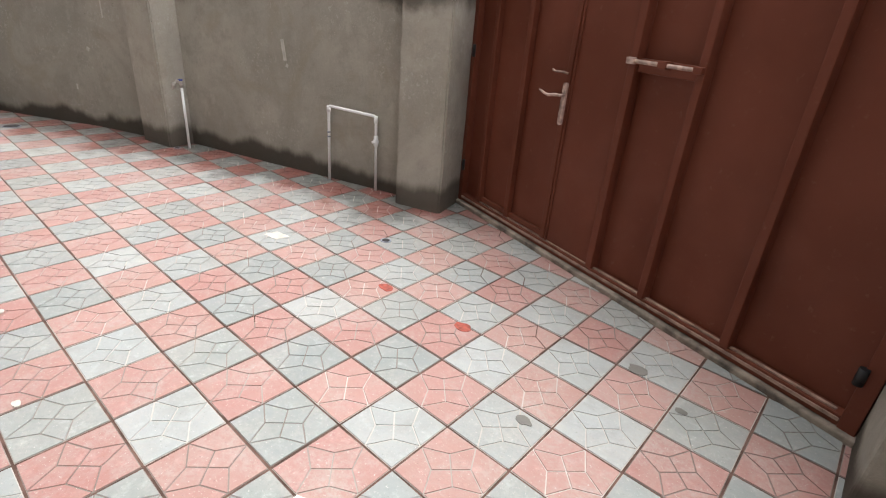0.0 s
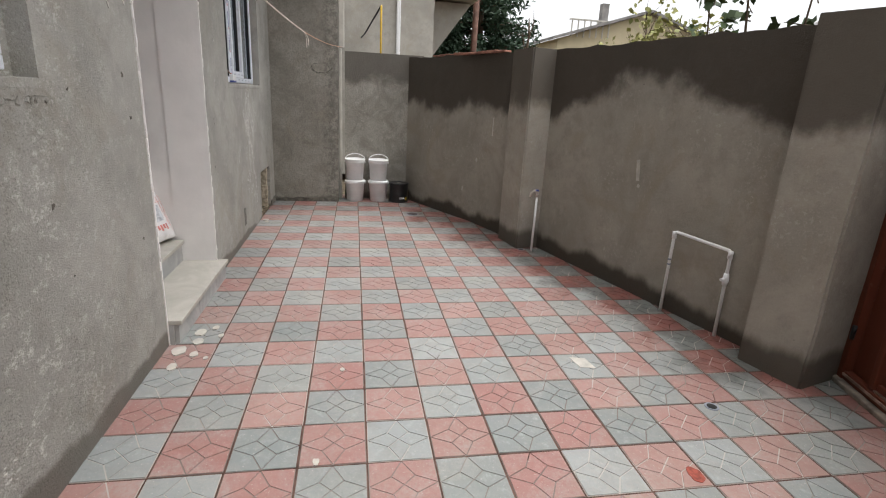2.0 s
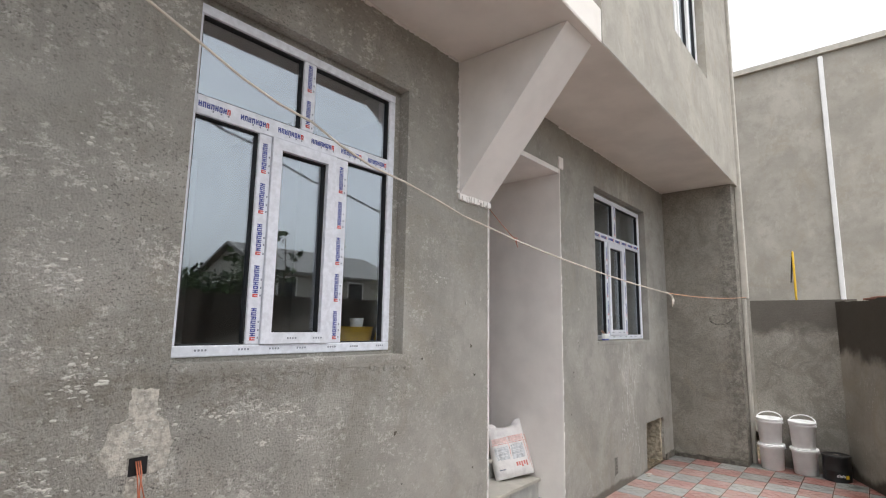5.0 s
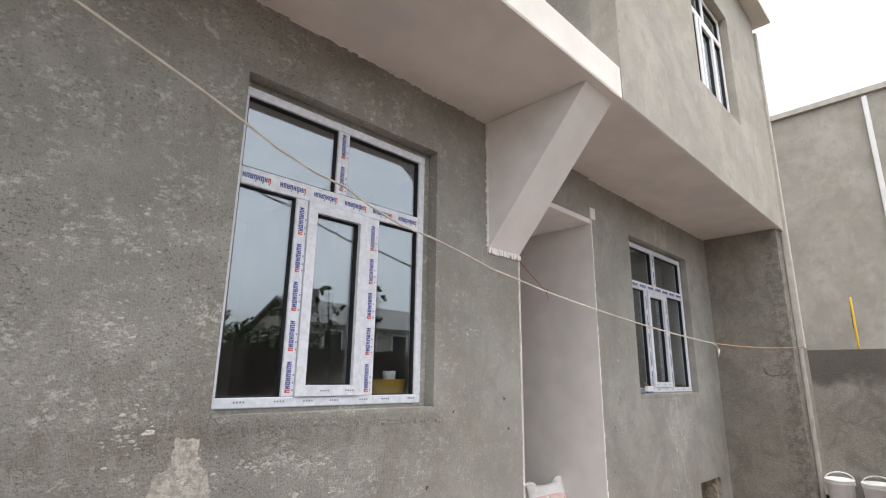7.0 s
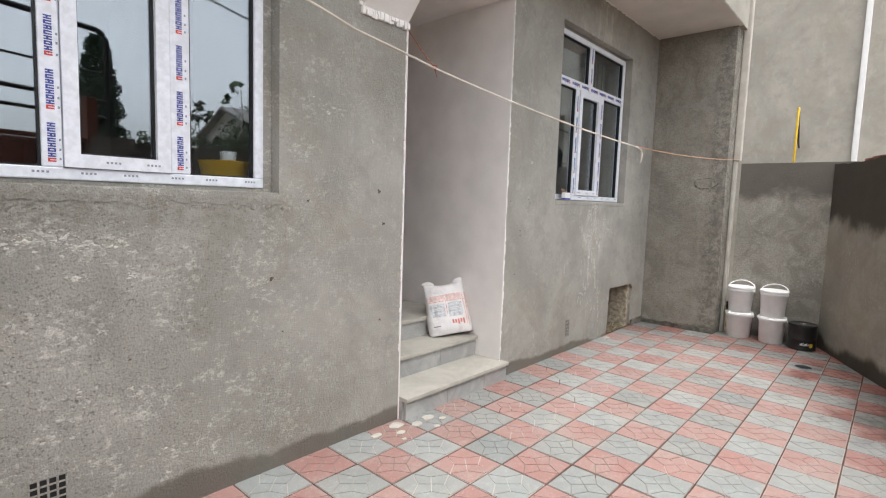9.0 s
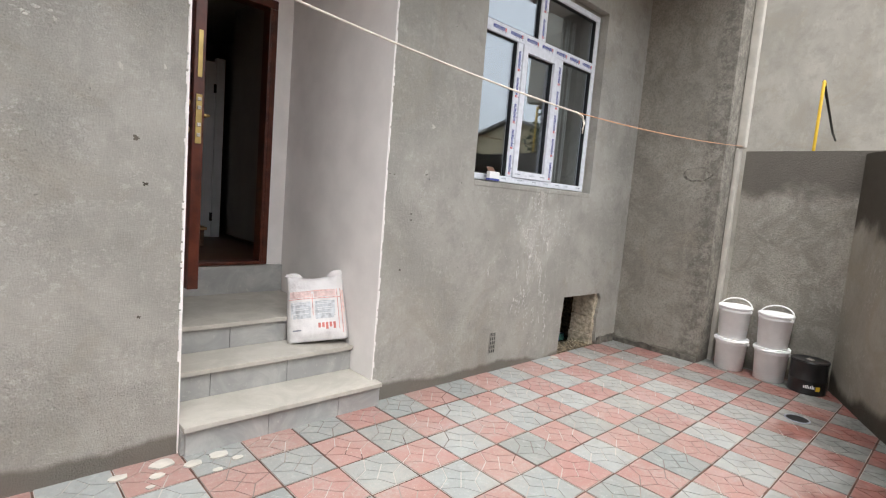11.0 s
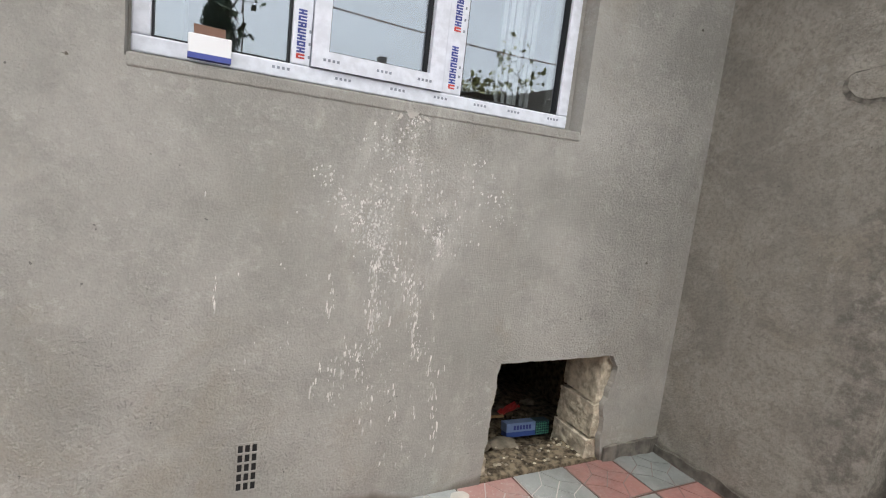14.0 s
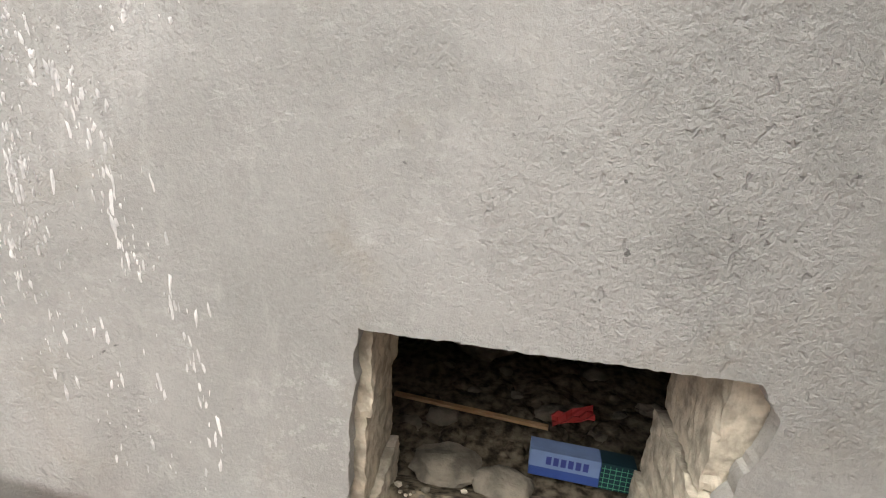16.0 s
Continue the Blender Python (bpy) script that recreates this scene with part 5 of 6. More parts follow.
BARK = bark("bark", (0.12, 0.09, 0.065))
NEEDLES = leaf_mat("conifer_needles", (0.018, 0.04, 0.022), (0.05, 0.085, 0.05))
LEAVES = leaf_mat("broad_leaves", (0.025, 0.045, 0.018), (0.055, 0.085, 0.028))
SPRING = leaf_mat("yellowing_leaves", (0.16, 0.17, 0.05), (0.3, 0.29, 0.1))


def leaf_cloud(name, spots, size, material, parent, seed, long=1.6):
    """Small bent leaves scattered round spots (centre, radius, count)."""
    rng = random.Random(seed)
    vs, fs = [], []
    for (cx, cy, cz), r, n in spots:
        for _ in range(n):
            d = Vector((rng.gauss(0, 1), rng.gauss(0, 1), rng.gauss(0, 1)))
            p = Vector((cx, cy, cz)) + d.normalized() * r * rng.uniform(0.2, 1.0) ** 0.5
            a = Vector((rng.gauss(0, 1), rng.gauss(0, 1), rng.gauss(-0.3, 0.8))).normalized()
            b = a.cross(Vector((rng.gauss(0, 1), rng.gauss(0, 1), rng.gauss(0, 1)))).normalized()
            k = size * rng.uniform(0.6, 1.3)
            i = len(vs)
            vs += [p - a * k * long / 2, p + b * k / 2, p + a * k * long / 2, p - b * k / 2]
            fs += [(i, i + 1, i + 2), (i, i + 2, i + 3)]
    data = bpy.data.meshes.new(name)
    data.from_pydata([tuple(v) for v in vs], [], fs)
    data.materials.append(material)
    ob = new(name, data)
    ob.parent = parent
    return ob


def conifer(x, y, height, radius, label, seed, base=0.2, power=0.75):
    t = thing("conifer", label, "tree")
    bm = bmesh.new()
    tube(bm, [(x, y, -0.2), (x + 0.05, y, height * 0.5), (x, y, height)], [0.16, 0.09, 0.02], 8)
    part("trunk", bm, BARK, t)
    rng = random.Random(seed)
    limbs, spots = bmesh.new(), []
    for i in range(230):
        f = rng.uniform(base, 1.0)
        a = rng.uniform(0, 2 * math.pi)
        r = radius * (1 - f) ** power * rng.uniform(0.65, 1.1) + 0.08
        z = f * height
        end = (x + r * math.cos(a), y + r * math.sin(a), z - 0.12 * r)
        tube(limbs, [(x, y, z), end], [0.025, 0.008], 4)
        for k in (0.45, 0.7, 0.95):
            spots.append(((x + r * k * math.cos(a), y + r * k * math.sin(a), z - 0.12 * r * k + rng.uniform(-0.05, 0.1)), 0.12 + 0.14 * r * k, 52))
    part("limb", limbs, BARK, t)
    leaf_cloud("crown", spots, 0.06, NEEDLES, t, seed, 2.6)
    return t


def sapling(x, y, height, seed, label, leaf=0.09):
    t = thing("sapling", label, "tree")
    rng = random.Random(seed)
    bm = bmesh.new()
    pts = [(x + 0.06 * math.sin(i), y + 0.04 * math.cos(i * 1.7), height * i / 6) for i in range(7)]
    tube(bm, [(x, y, -0.2)] + pts, [0.03, 0.028, 0.025, 0.02, 0.017, 0.013, 0.009, 0.005], 7)
    spots = []
    for i in range(12):
        f = rng.uniform(0.62, 1.0)
        a, r = rng.uniform(0, 6.28), rng.uniform(0.1, 0.28)
        e = (x + r * math.cos(a), y + r * math.sin(a), height * f + rng.uniform(-0.05, 0.12))
        tube(bm, [(x, y, height * f - 0.06), e], [0.007, 0.003], 4)
        spots.append((e, 0.09, 7))
    part("trunk", bm, BARK, t)
    leaf_cloud("crown", spots, leaf, LEAVES, t, seed, 1.25)


def broadleaf(x, y, height, spread, seed, label, material, bare=0.0, count=70):
    t = thing("tree", label, "tree")
    rng = random.Random(seed)
    trunk, limbs, spots = bmesh.new(), bmesh.new(), []
    tube(trunk, [(x, y, -0.2), (x + 0.1, y, height * 0.25), (x, y + 0.1, height * 0.5)], [0.17, 0.13, 0.09], 8)
    for i in range(26):
        a, f = rng.uniform(0, 6.28), rng.uniform(0.3, 0.55)
        e1 = Vector((x + spread * 0.5 * math.cos(a), y + spread * 0.5 * math.sin(a), height * (f + 0.2)))
        e2 = e1 + Vector((spread * 0.5 * rng.uniform(0.2, 1) * math.cos(a), spread * 0.5 * rng.uniform(0.2, 1) * math.sin(a), height * rng.uniform(0.02, 0.3)))
        tube(limbs, [(x, y, height * f * 0.9), e1, e2], [0.05, 0.025, 0.006], 5)
        for q in (e1, e1.lerp(e2, 0.5), e2):
            for k in range(2):
                tw = q + Vector((rng.uniform(-0.5, 0.5), rng.uniform(-0.5, 0.5), rng.uniform(0, 0.6)))
                tube(limbs, [q, tw], [0.01, 0.003], 4)
                if rng.random() > bare:
                    spots.append((tuple(tw), rng.uniform(0.2, 0.45), count))
    part("trunk", trunk, BARK, t)
    part("limb", limbs, BARK, t)
    leaf_cloud("crown", spots, 0.09, material, t, seed, 1.5)


conifer(-14.2, 3.45, 9.0, 1.75, "tall dark green conifer behind the yard wall", 3, 0.12, 0.6)
conifer(-13.6, 2.3, 4.2, 1.1, "short dark conifer beside the neighbouring house", 8, 0.15)
conifer(-6.4, 17.5, 6.8, 1.0, "slender dark cypress across the street", 5, 0.1, 0.5)
sapling(-4.62, 3.72, 3.1, 1, "leafy sapling just beyond the yard wall")
sapling(-4.02, 3.8, 2.75, 2, "leafy sapling just beyond the yard wall")
sapling(-6.15, 4.4, 3.5, 3, "tall leafy sapling beyond the yard wall")
broadleaf(-11.6, 7.3, 3.75, 1.0, 6, "half-bare tree with thin yellowish leaves beyond the yard wall", SPRING, 0.45, 16)
broadleaf(-8.6, 13.5, 3.5, 1.6, 14, "bushy green tree across the street", LEAVES, 0.15, 50)

YELLOW_WALL = plain("yellow_house_wall", (0.5, 0.43, 0.29), 0.9, amount=0.06, scale=1)
ROOFING = plain("grey_roofing", (0.22, 0.21, 0.2), 0.8, amount=0.15, scale=3)


def far_house(x0, x1, y0, y1, eave, ridge, mat, label):
    h = thing("house", label, "house")
    ym = (y0 + y1) / 2
    part("wall", prism(bmesh.new(), [(y0, -0.2), (y1, -0.2), (y1, eave), (ym, ridge), (y0, eave)], x0, x1, "x"), mat, h)
    for a, b in ((y0 - 0.3, ym), (y1 + 0.3, ym)):
        k = eave - 0.3 * (ridge - eave) / (ym - y0)
        part("roof", prism(bmesh.new(), [(a, k + 0.02), (b, ridge + 0.02), (b, ridge + 0.14), (a, k + 0.14)], x0 - 0.3, x1 + 0.3, "x"), ROOFING, h)
    for y in (ym - 1.5, ym, ym + 1.5):
        wdw = part("window", B(x1 - 0.02, x1 + 0.03, y - 0.4, y + 0.4, 2.6, 3.6), PVC, h)
        part("pane", B(x1 + 0.03, x1 + 0.04, y - 0.33, y + 0.33, 2.67, 3.53), GASKET, wdw)
    for i in range(4):
        x = x0 + (x1 - x0) * (i + 0.5) / 4
        wdw = part("window", B(x - 0.5, x + 0.5, y0 - 0.03, y0 + 0.02, 2.4, 3.7), PVC, h)
        part("pane", B(x - 0.42, x + 0.42, y0 - 0.04, y0 - 0.03, 2.48, 3.62), GASKET, wdw)
    ch = part("chimney", B(x1 - 0.8, x1 - 0.5, ym - 1.9, ym - 1.6, eave, ridge + 0.35), ROOFING, h)
    return h


far_house(-30.0, -22.5, 8.8, 16.8, 4.25, 5.5, YELLOW_WALL, "pale yellow gabled house beyond the yard wall")
far_house(-19.0, -11.5, 15.5, 21.5, 3.9, 5.2, plain("grey_house_wall", (0.4, 0.38, 0.34), 0.9, amount=0.06, scale=1), "grey gabled house across the street")
far_house(-3.0, 8.0, 16.0, 23.0, 3.2, 4.2, plain("dark_house_wall", (0.3, 0.27, 0.23), 0.9, amount=0.06, scale=1), "low brown house across the street")

rail = thing("roof_railing", "small white railing on a far roof", "railing")
for i in range(7):
    part("baluster", B(-22.4, -22.34, 9.3 + 0.28 * i, 9.34 + 0.28 * i, 4.35, 5.0), TRIM, rail)
part("top_bar", B(-22.42, -22.32, 9.2, 11.1, 5.0, 5.06), TRIM, rail)

post = tagged(part("post", tube(bmesh.new(), [(-12.6, 2.98, -0.2), (-12.6, 3.0, 4.8)], 0.07, 8), plain("rusty_post", (0.14, 0.075, 0.055), 0.8, amount=0.2)), "rusty brown steel post behind the yard wall", "post")
tw = thing("dead_sapling", "bare grey twig rising behind the pier", "tree")
bm = bmesh.new()
tube(bm, [(-8.6, 2.95, 0), (-8.6, 2.95, 2.1), (-8.62, 3.0, 2.6), (-8.6, 2.97, 2.85)], [0.03, 0.026, 0.018, 0.008], 6)
tube(bm, [(-8.61, 2.98, 2.5), (-8.62, 3.06, 2.8), (-8.62, 3.04, 2.98)], [0.012, 0.008, 0.004], 5)
tube(bm, [(-8.6, 2.95, 2.35), (-8.6, 2.88, 2.62)], [0.01, 0.004], 5)
part("trunk", bm, BARK, tw)

# bricks lying on the wall top
rng = random.Random(21)
for i in range(9):
    u = i / 8
    x, y = -7.75 + 1.35 * u, 1.45 + 0.53 * u
    tagged(part("brick", box(bmesh.new(), -0.1, 0.1, -0.05, 0.05, 0, rng.uniform(0.02, 0.035), pose(x, y, 2.135 - 0.004, 0, 0, 24 + rng.uniform(-6, 6)), 0.004), plain("old_brick", (0.3, 0.14, 0.1), 0.95, amount=0.2) if i == 0 else bpy.data.materials["old_brick"]),
           "thin broken red brick lying on the wall top", "brick", "bricks on the wall top")

# ---- marks on the floor ----
def on_floor(name, outline, mat, label, cat, z=0.0012, h=0.0018):
    return tagged(part(name, prism(bmesh.new(), outline, z, z + h, "z"), mat), label, cat)


def blob(x, y, r, seed, squash=0.7, n=22):
    return [(x + r * math.cos(a) * (1 + 0.35 * noise.noise(Vector((math.cos(a) * 1.5, math.sin(a) * 1.5, seed)))), y + r * squash * math.sin(a) * (1 + 0.35 * noise.noise(Vector((math.cos(a) * 1.5, math.sin(a) * 1.5, seed + 9))))) for a in [2 * math.pi * i / n for i in range(n)]]


RUST = plain("red_spill", (0.27, 0.06, 0.04), 0.7, amount=0.2, scale=40)
PALE = plain("dried_plaster", (0.5, 0.475, 0.43), 0.95, amount=0.1, grain=0.5)
WETC = plain("damp_patch", (0.13, 0.12, 0.11), 0.5)
for x, y in ((-1.94, 1.81), (-1.363, 1.835)):
    on_floor("stain", blob(x, y, 0.05, x * 7), RUST, "round red paint spill dried on a paver", "stain")
on_floor("stain", [(-3.05, 1.66), (-2.92, 1.68), (-2.9, 1.78), (-3.03, 1.76)], PALE, "pale square of dried plaster on a paver", "stain")
for x, y, r in ((-3.3, -0.8, 0.06), (-3.42, -0.72, 0.045), (-3.25, -0.7, 0.035), (-3.55, -0.74, 0.05), (-3.1, -0.78, 0.04), (-3.5, -0.6, 0.025), (-3.2, -0.62, 0.02), (-3.62, -0.66, 0.03), (-1.05, 0.62, 0.04), (-6.75, -0.82, 0.05), (-6.66, -0.8, 0.03), (-2.2, 0.1, 0.022), (-3.0, 0.2, 0.02)):
    on_floor("plaster_crumb", blob(x, y, r, x * 11, 0.7, 12), PALE, "flat crumb of white plaster dropped on the pavers", "debris", h=0.004 + r * 0.08)
for x, y, r in ((-0.29, 2.06, 0.028), (-0.55, 2.2, 0.05), (-0.75, 1.5, 0.035)):
    on_floor("stain", blob(x, y, r, x * 5), WETC, "dark damp stain on a paver", "stain")
for x, y, label in ((-2.44, 2.26, "small round floor drain"), (-7.22, 1.08, "dark floor drain near the end wall"), (-5.5, 2.12, "dark drain hole by the pier")):
    d = thing("floor_drain", label + " set in the paving", "drain")
    r = 0.075 if x < -7 else 0.028
    part("rim", lathe(bmesh.new(), [(r + 0.012, 0.0005), (r + 0.01, 0.004), (r, 0.0035)], 20, pose(x, y, 0)), INK_GREY, d)
    # Black disc lying on the paving, painted shade in place of a shaft.
    part("opening", lathe(bmesh.new(), [(r, 0.0036), (r * 0.9, 0.0042), (0.004, 0.0042)], 20, pose(x, y, 0)), BLACK_PAINT_AND_VOID, d)

def wall_y(x):
    for (x0, y0), (x1, y1) in zip(LINE, LINE[1:]):
        if x0 <= x <= x1:
            return y0 + (y1 - y0) * (x - x0) / (x1 - x0)
    return 3.4 - 0.302 * (x + 2.66) if x > -2.75 else 1.0


# ---- crusty mortar under the sills, nicks and dabs on the walls ----
def crust(x0, x1, z_top, z_low, seed):
    """A thin band of mortar with a crumbling lower edge."""
    rng = random.Random(seed)
    n = int((x1 - x0) / 0.012)
    low = [(x0 + (x1 - x0) * i / n, z_low + 0.03 * noise.noise(Vector((i * 0.09, seed, 0))) + rng.uniform(-0.004, 0.004)) for i in range(n + 1)]
    bm = bmesh.new()
    prism(bm, low + [(x1, z_top), (x0, z_top)], HY + 0.0004, HY + 0.0035, "y")
    bmesh.ops.triangulate(bm, faces=[f for f in bm.faces if len(f.verts) > 4])
    setting("sill_crust", bm, HOUSE, "thin crumbling mortar band under the window", "crust")
    for i in range(int((x1 - x0) * 22)):
        x = rng.uniform(x0, x1)
        r = rng.uniform(0.004, 0.013)
        b = bmesh.new()
        bmesh.ops.create_icosphere(b, subdivisions=1, radius=r)
        for v in b.verts:
            v.co = Vector((x, HY + 0.001, z_low - rng.uniform(0, 0.03))) + Vector((v.co.x * 1.6, v.co.y * 0.5, v.co.z)) + 0.003 * noise.noise_vector(v.co * 90)
        yield b


for args in ((-2.47, -0.99, 1.574, 1.52, 3),):
    bm = bmesh.new()
    for b in crust(*args):
        me = mesh_of("crumb", b)
        bm.from_mesh(me)
        bpy.data.meshes.remove(me)
    setting("sill_crumbs", bm, HOUSE, "small mortar crumbs stuck under the sill", "crust")

# Nicks aren't cut in: the shade inside them is this dark colour.
NICK = plain("nick_shadow", (0.1, 0.088, 0.07), 0.95, amount=0.2)


def nick(x, z, r, mat, label, seed, squash=0.7, turn=0.0):
    pts = []
    for k in range(22):
        a = math.tau * k / 22
        q = r * (0.72 + 0.75 * noise.noise(Vector((math.cos(a) * 1.3 + seed, math.sin(a) * 1.3, seed))) + 0.35 * noise.noise(Vector((math.cos(a) * 4 + seed, math.sin(a) * 4, 2.0))))
        pts.append((q * math.cos(a), q * math.sin(a) * squash))
    c, s = math.cos(turn), math.sin(turn)
    tagged(part("wall_mark", prism(bmesh.new(), [(x + c * p - s * q, z + s * p + c * q) for p, q in pts], HY + 0.0004, HY + (0.0012 if mat is NICK else 0.004), "y"), mat), label, "mark")


for i, (x, z, r) in enumerate(((-3.166, 1.618, 0.02), (-3.211, 1.409, 0.018), (-2.627, 1.548, 0.012), (-3.197, 0.756, 0.012), (-2.394, 1.11, 0.02), (-4.983, 1.611, 0.012), (-4.869, 1.325, 0.013),
                               (-4.872, 1.283, 0.011), (-4.805, 0.932, 0.013), (-5.337, 1.581, 0.008), (-4.697, 1.587, 0.008), (-4.66, 1.59, 0.007), (-7.706, 1.046, 0.009), (-7.812, 2.183, 0.009), (-2.464, 0.8, 0.008), (-1.69, 0.8, 0.009))):
    nick(x, z, r, NICK, "small nick in the plaster drawn as a flat patch of painted shade", i * 3.3)
for i, (x, z, r, t) in enumerate(((-5.01, 1.95, 0.025, 0.1), (-1.452, 1.4, 0.009, 0.3), (-1.25, 1.41, 0.008, 2), (-1.36, 1.4, 0.007, 1.2), (-1.357, 1.315, 0.01, 0.2), (-2.86, 2.07, 0.014, 1.2), (-3.283, 1.97, 0.014, 1.4), (-3.1, 1.94, 0.02, 1.3), (-6.38, 1.575, 0.03, 0.1), (-6.43, 1.565, 0.018, 0.4), (-6.33, 1.56, 0.016, 2.1), (-6.4, 1.54, 0.012, 1.1), (-6.36, 1.52, 0.01, 0.2), (-6.45, 1.535, 0.009, 1.7), (-6.5, 1.55, 0.008, 0.7))):
    nick(x, z, r, PALE, "small dab of white plaster stuck on the wall", i * 2.1, 0.6, t)


def yard_dab(x, z, w, h_, lean):
    y = wall_y(x) - 0.004
    m = pose(x, y, z, 0, lean, 15)
    tagged(part("wall_mark", box(bmesh.new(), -w, w, 0, 0.005, -h_, h_, m, 0.002), PALE), "pale smear of plaster on the yard wall", "mark")


yard_dab(-4.29, 1.08, 0.018, 0.09, -8)
yard_dab(-4.26, 0.95, 0.014, 0.014, 20)
yard_dab(-6.45, 1.28, 0.008, 0.11, 2)
yard_dab(-6.75, 0.84, 0.022, 0.02, 30)
yard_dab(-7.0, 0.42, 0.012, 0.03, 10)


def rough_fillet(name, x0, x1, y0, y1, z1, seed, label):
    bm = B(x0, x1, y0, y1, -0.02, z1)
    bmesh.ops.subdivide_edges(bm, edges=[e for e in bm.edges if e.calc_length() > 0.2], cuts=24, use_grid_fill=True)
    for v in bm.verts:
        v.co += 0.022 * noise.noise_vector(v.co * 11 + Vector((seed, 0, 0)))
    setting(name, bm, WETMORTAR, label, "fillet")


WETMORTAR = plain("dark_wet_mortar", (0.13, 0.118, 0.1), 0.9, amount=0.25, scale=14, grain=0.9, grain_scale=40)
rough_fillet("fillet_south", BX + 0.03, -7.62, HY - 0.02, HY + 0.014, 0.085, 2, "rough dark mortar along the foot of the house wall")
rough_fillet("fillet_west", BX + 0.02, BX + 0.06, HY, 0.03, 0.05, 5, "rough dark mortar along the foot of the end wall")

# flakes of lime stuck to the rough plaster by the socket
def lime_flakes():
    """Clusters of thin, uneven flakes on the house wall (x, z, reach along x, reach along z, count)."""
    rng = random.Random(41)
    bm = bmesh.new()
    for x0, z0, wx, wz, count in ((-1.35, 1.36, 0.16, 0.035, 130), (-1.55, 1.33, 0.12, 0.03, 60), (-1.5, 1.2, 0.06, 0.02, 30), (-1.72, 1.2, 0.03, 0.03, 24), (-0.72, 1.55, 0.1, 0.12, 90), (-0.6, 1.95, 0.12, 0.1, 70),
                                   (-0.62, 1.2, 0.1, 0.1, 90), (-1.1, 0.85, 0.2, 0.16, 80), (-1.5, 0.6, 0.25, 0.12, 60), (-0.7, 2.4, 0.15, 0.2, 60), (-0.95, 1.3, 0.1, 0.14, 160), (-2.75, 2.1, 0.12, 0.06, 16), (-1.9, 0.3, 0.2, 0.06, 40)):
        for _ in range(count):
            x, z = x0 + rng.gauss(0, wx * 0.5), z0 + rng.gauss(0, wz * 0.5)
            r = 0.0022 + 0.0085 * rng.random() ** 3
            turn = rng.random() * 6
            ring = [(x + 1.5 * r * k * math.cos(a + turn), z + 0.8 * r * k * math.sin(a + turn)) for a, k in [(math.tau * i / 7, rng.uniform(0.5, 1.3)) for i in range(7)]]
            tip = bm.verts.new((x, HY + 0.003, z))
            low = [bm.verts.new((p, HY + 0.0003, q)) for p, q in ring]
            for i in range(7):
                bm.faces.new((tip, low[i], low[(i + 1) % 7]))
    bmesh.ops.recalc_face_normals(bm, faces=bm.faces)
    tagged(part("lime_flakes", bm, plain("dried_lime", (0.5, 0.485, 0.445), 0.95, amount=0.18, scale=30, grain=0.6)), "pale lime flakes stuck to the rough plaster", "flakes", kind="stuff")


lime_flakes()

# paint splashed and run down under the window
def paint_splash():
    """Thin irregular flecks and runs strewn along a few streams (x0, z0, x1, z1, spread, count, run)."""
    rng = random.Random(17)
    streams = [(-6.06, 1.34, -6.29, 1.08, 0.04, 200, 1.0), (-6.25, 1.3, -6.32, 0.98, 0.075, 460, 1.2), (-6.29, 1.02, -6.31, 0.66, 0.03, 120, 2.4), (-6.37, 1.6, -6.4, 1.52, 0.035, 90, 1.0),
               (-6.3, 1.5, -6.6, 1.08, 0.13, 420, 1.2), (-6.525, 1.15, -6.55, 1.06, 0.022, 80, 1.6), (-6.36, 1.0, -6.47, 0.92, 0.035, 60, 1.8), (-6.44, 0.95, -6.5, 0.62, 0.03, 80, 2.4),
               (-6.135, 0.96, -6.13, 0.8, 0.018, 16, 3.2), (-6.11, 0.62, -6.09, 0.5, 0.01, 9, 3.6), (-6.19, 0.66, -6.16, 0.46, 0.035, 34, 3.0), (-6.25, 0.7, -6.26, 0.55, 0.03, 40, 2.2), (-6.56, 0.62, -6.63, 0.2, 0.018, 34, 3.4),
               (-5.741, 0.96, -5.742, 0.82, 0.004, 9, 3.0), (-6.62, 1.46, -6.85, 1.2, 0.1, 110, 1.0), (-6.4, 0.9, -6.4, 0.35, 0.2, 60, 3.0), (-6.3, 0.5, -6.5, 0.15, 0.14, 36, 2.6), (-6.0, 1.2, -5.9, 0.6, 0.2, 20, 2.0)]
    bm = bmesh.new()
    for x0, z0, x1, z1, spread, count, run in streams:
        for _ in range(count):
            t = rng.random()
            x, z = x0 + (x1 - x0) * t + rng.gauss(0, spread * 0.6), z0 + (z1 - z0) * t + rng.gauss(0, min(spread, 0.05) * 0.6)
            r = 0.0013 + 0.0036 * rng.random() ** 2.4
            h = r * run * rng.uniform(0.8, 2.0)
            lean, a0 = rng.uniform(-0.15, 0.15), rng.random()
            ring = [(x + r * math.cos(a) * k + lean * h * math.sin(a), z + h * math.sin(a) * k) for a, k in [(math.tau * (i + a0) / 7, rng.uniform(0.55, 1.25)) for i in range(7)]]
            tip = bm.verts.new((x, HY + 0.0022, z))
            low = [bm.verts.new((p, HY + 0.0003, q)) for p, q in ring]
            for i in range(7):
                bm.faces.new((tip, low[i], low[(i + 1) % 7]))
    bmesh.ops.recalc_face_normals(bm, faces=bm.faces)
    tagged(part("paint_splash", bm, plain("dried_white_paint", (0.6, 0.58, 0.545), 0.9, amount=0.16, scale=30)), "dried white paint flecks and runs below the window", "paint splash", kind="stuff")


paint_splash()

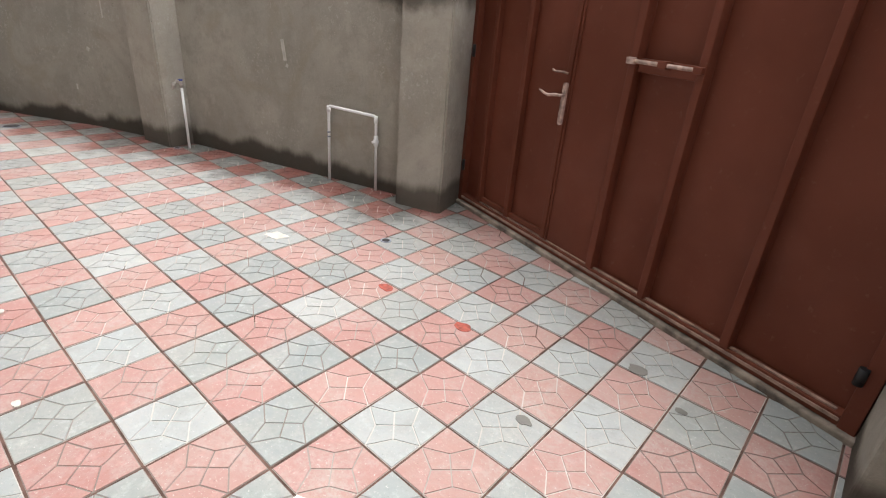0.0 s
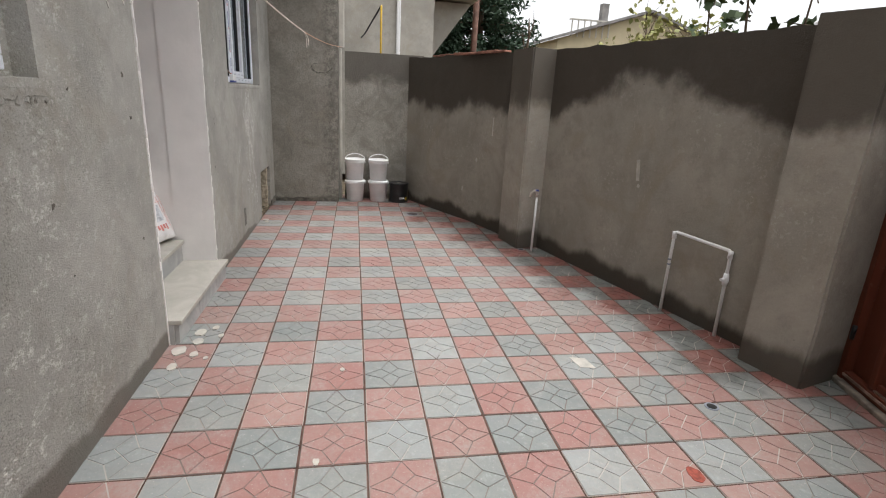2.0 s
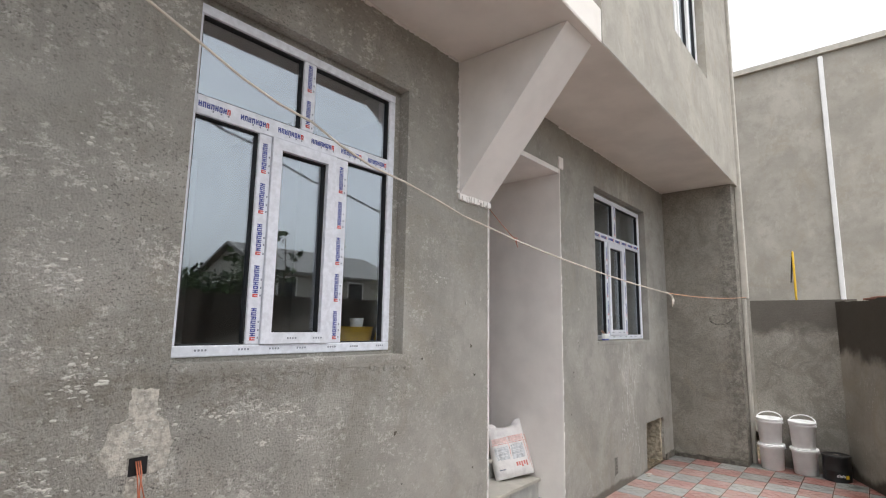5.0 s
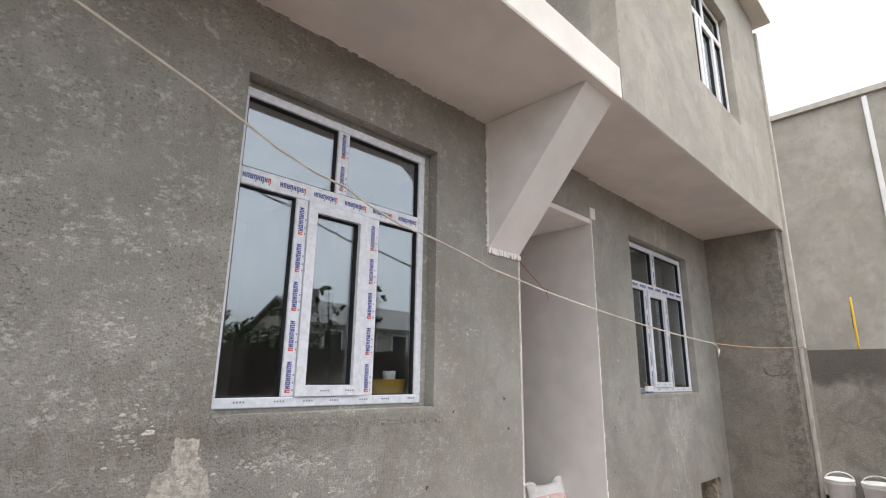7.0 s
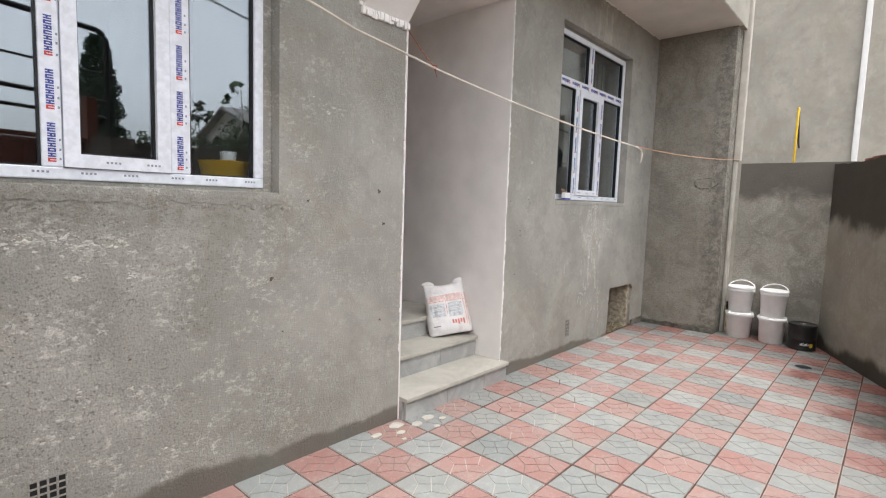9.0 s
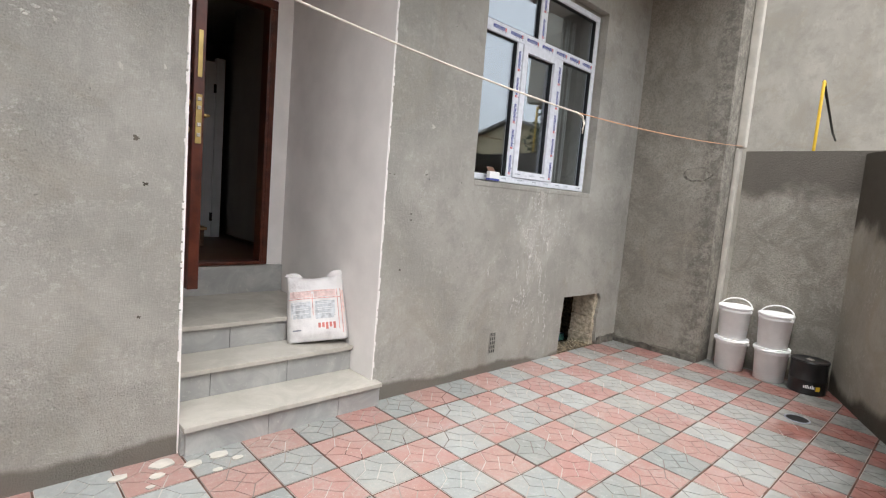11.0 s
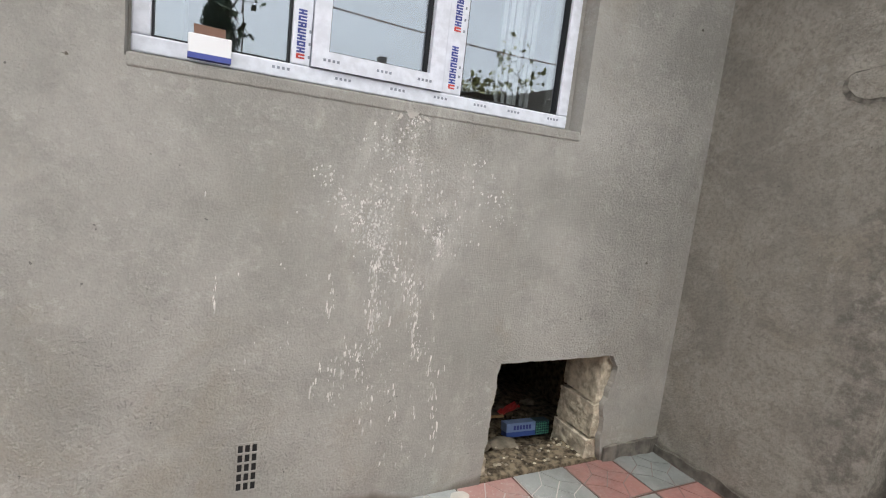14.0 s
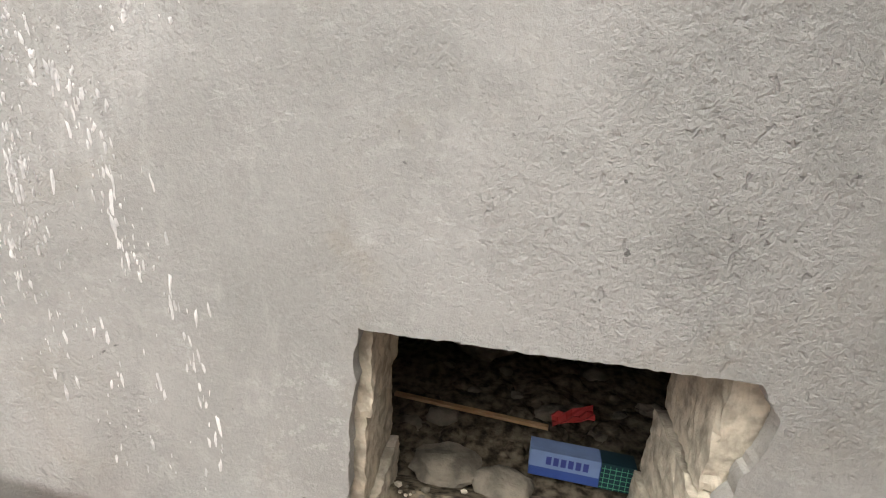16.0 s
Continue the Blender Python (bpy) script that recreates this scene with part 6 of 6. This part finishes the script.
# patched oval on the end wall
sc = thing("wall_patch", "oval trowelled patch with a dark rim on the end wall", "patch")
bm = bmesh.new()
prism(bm, [(y, z) for y, z in blob(-0.2, 1.9, 0.135, 4.0, 0.55, 40)], BX + 0.0455, BX + 0.0475, "x")
part("rim", bm, plain("grey_mortar_rim", (0.17, 0.157, 0.135), 0.95, amount=0.3, scale=25, grain=1.0, grain_scale=40), sc, "dark mortar rim")
bm = bmesh.new()
prism(bm, [(y, z) for y, z in blob(-0.2, 1.905, 0.12, 4.3, 0.5, 40)], BX + 0.0478, BX + 0.0515, "x")
part("filling", bm, BACK, sc)

# ---- pavers, last ----
P, X0, Y0 = 0.306, -2.786, 0.022


def paver_mesh(name, mat):
    """A square paver with a star of grooves pressed into its face."""
    h, q, g, top, floor_z = 0.1485, 0.052, 0.0027, 0.0, -0.0032
    bm = bmesh.new()
    box(bm, -h, h, -h, h, -0.03, floor_z, slot=1)
    for k in range(4):
        r = Matrix.Rotation(math.pi / 2 * k, 4, "Z")
        for quad in (((h, 0.0), (h, h), (0.0, h), (q, q)), ((0.0, 0.0), (q, -q), (h, 0.0), (q, q))):
            c = Vector((sum(p[0] for p in quad) / 4, sum(p[1] for p in quad) / 4, 0))
            pts = []
            n = len(quad)
            for i in range(n):
                p0, p1, p2 = (Vector((*quad[(i + j) % n], 0)) for j in (-1, 0, 1))
                e1, e2 = (p1 - p0).normalized(), (p2 - p1).normalized()
                n1, n2 = Vector((-e1.y, e1.x, 0)), Vector((-e2.y, e2.x, 0))
                if n1.dot(c - p1) < 0:
                    n1 = -n1
                if n2.dot(c - p1) < 0:
                    n2 = -n2
                d = (n1 + n2)
                pts.append(p1 + d * (g / max(0.3, 1 + n1.dot(n2))))
            lo = [bm.verts.new(r @ Vector((p.x, p.y, floor_z + 0.0002))) for p in pts]
            hi = [bm.verts.new(r @ Vector((p.x * 0.996 + c.x * 0.004, p.y * 0.996 + c.y * 0.004, top))) for p in pts]
            fs = [bm.faces.new(hi)] + [bm.faces.new((lo[i], lo[(i + 1) % n], hi[(i + 1) % n], hi[i])) for i in range(n)]
            bmesh.ops.recalc_face_normals(bm, faces=fs)
            if fs[0].normal.z < 0:
                bmesh.ops.reverse_faces(bm, faces=fs)
    return mesh_of(name, bm, mat, GROOVE)


RED_MESH, GREY_MESH = paver_mesh("red_paver", TILE_RED), paver_mesh("grey_paver", TILE_GREY)


rng = random.Random(30)
for i in range(-19, 14):
    for j in range(-3, 12):
        x, y = X0 + P * (i + 0.5), Y0 + P * (j + 0.5)
        if x < -8.45 or x > 1.5 or y - 0.2 > wall_y(x):
            continue
        if x < BX and y < 0:
            continue
        grey_one = (i + j) % 2 == 0
        ob = new("paver", GREY_MESH if grey_one else RED_MESH)
        ob.parent = yard_floor
        ob.matrix_basis = pose(x, y, rng.uniform(-0.0015, 0.0012), rng.uniform(-0.25, 0.25), rng.uniform(-0.25, 0.25), rng.uniform(-0.5, 0.5) + 90 * rng.randrange(4))
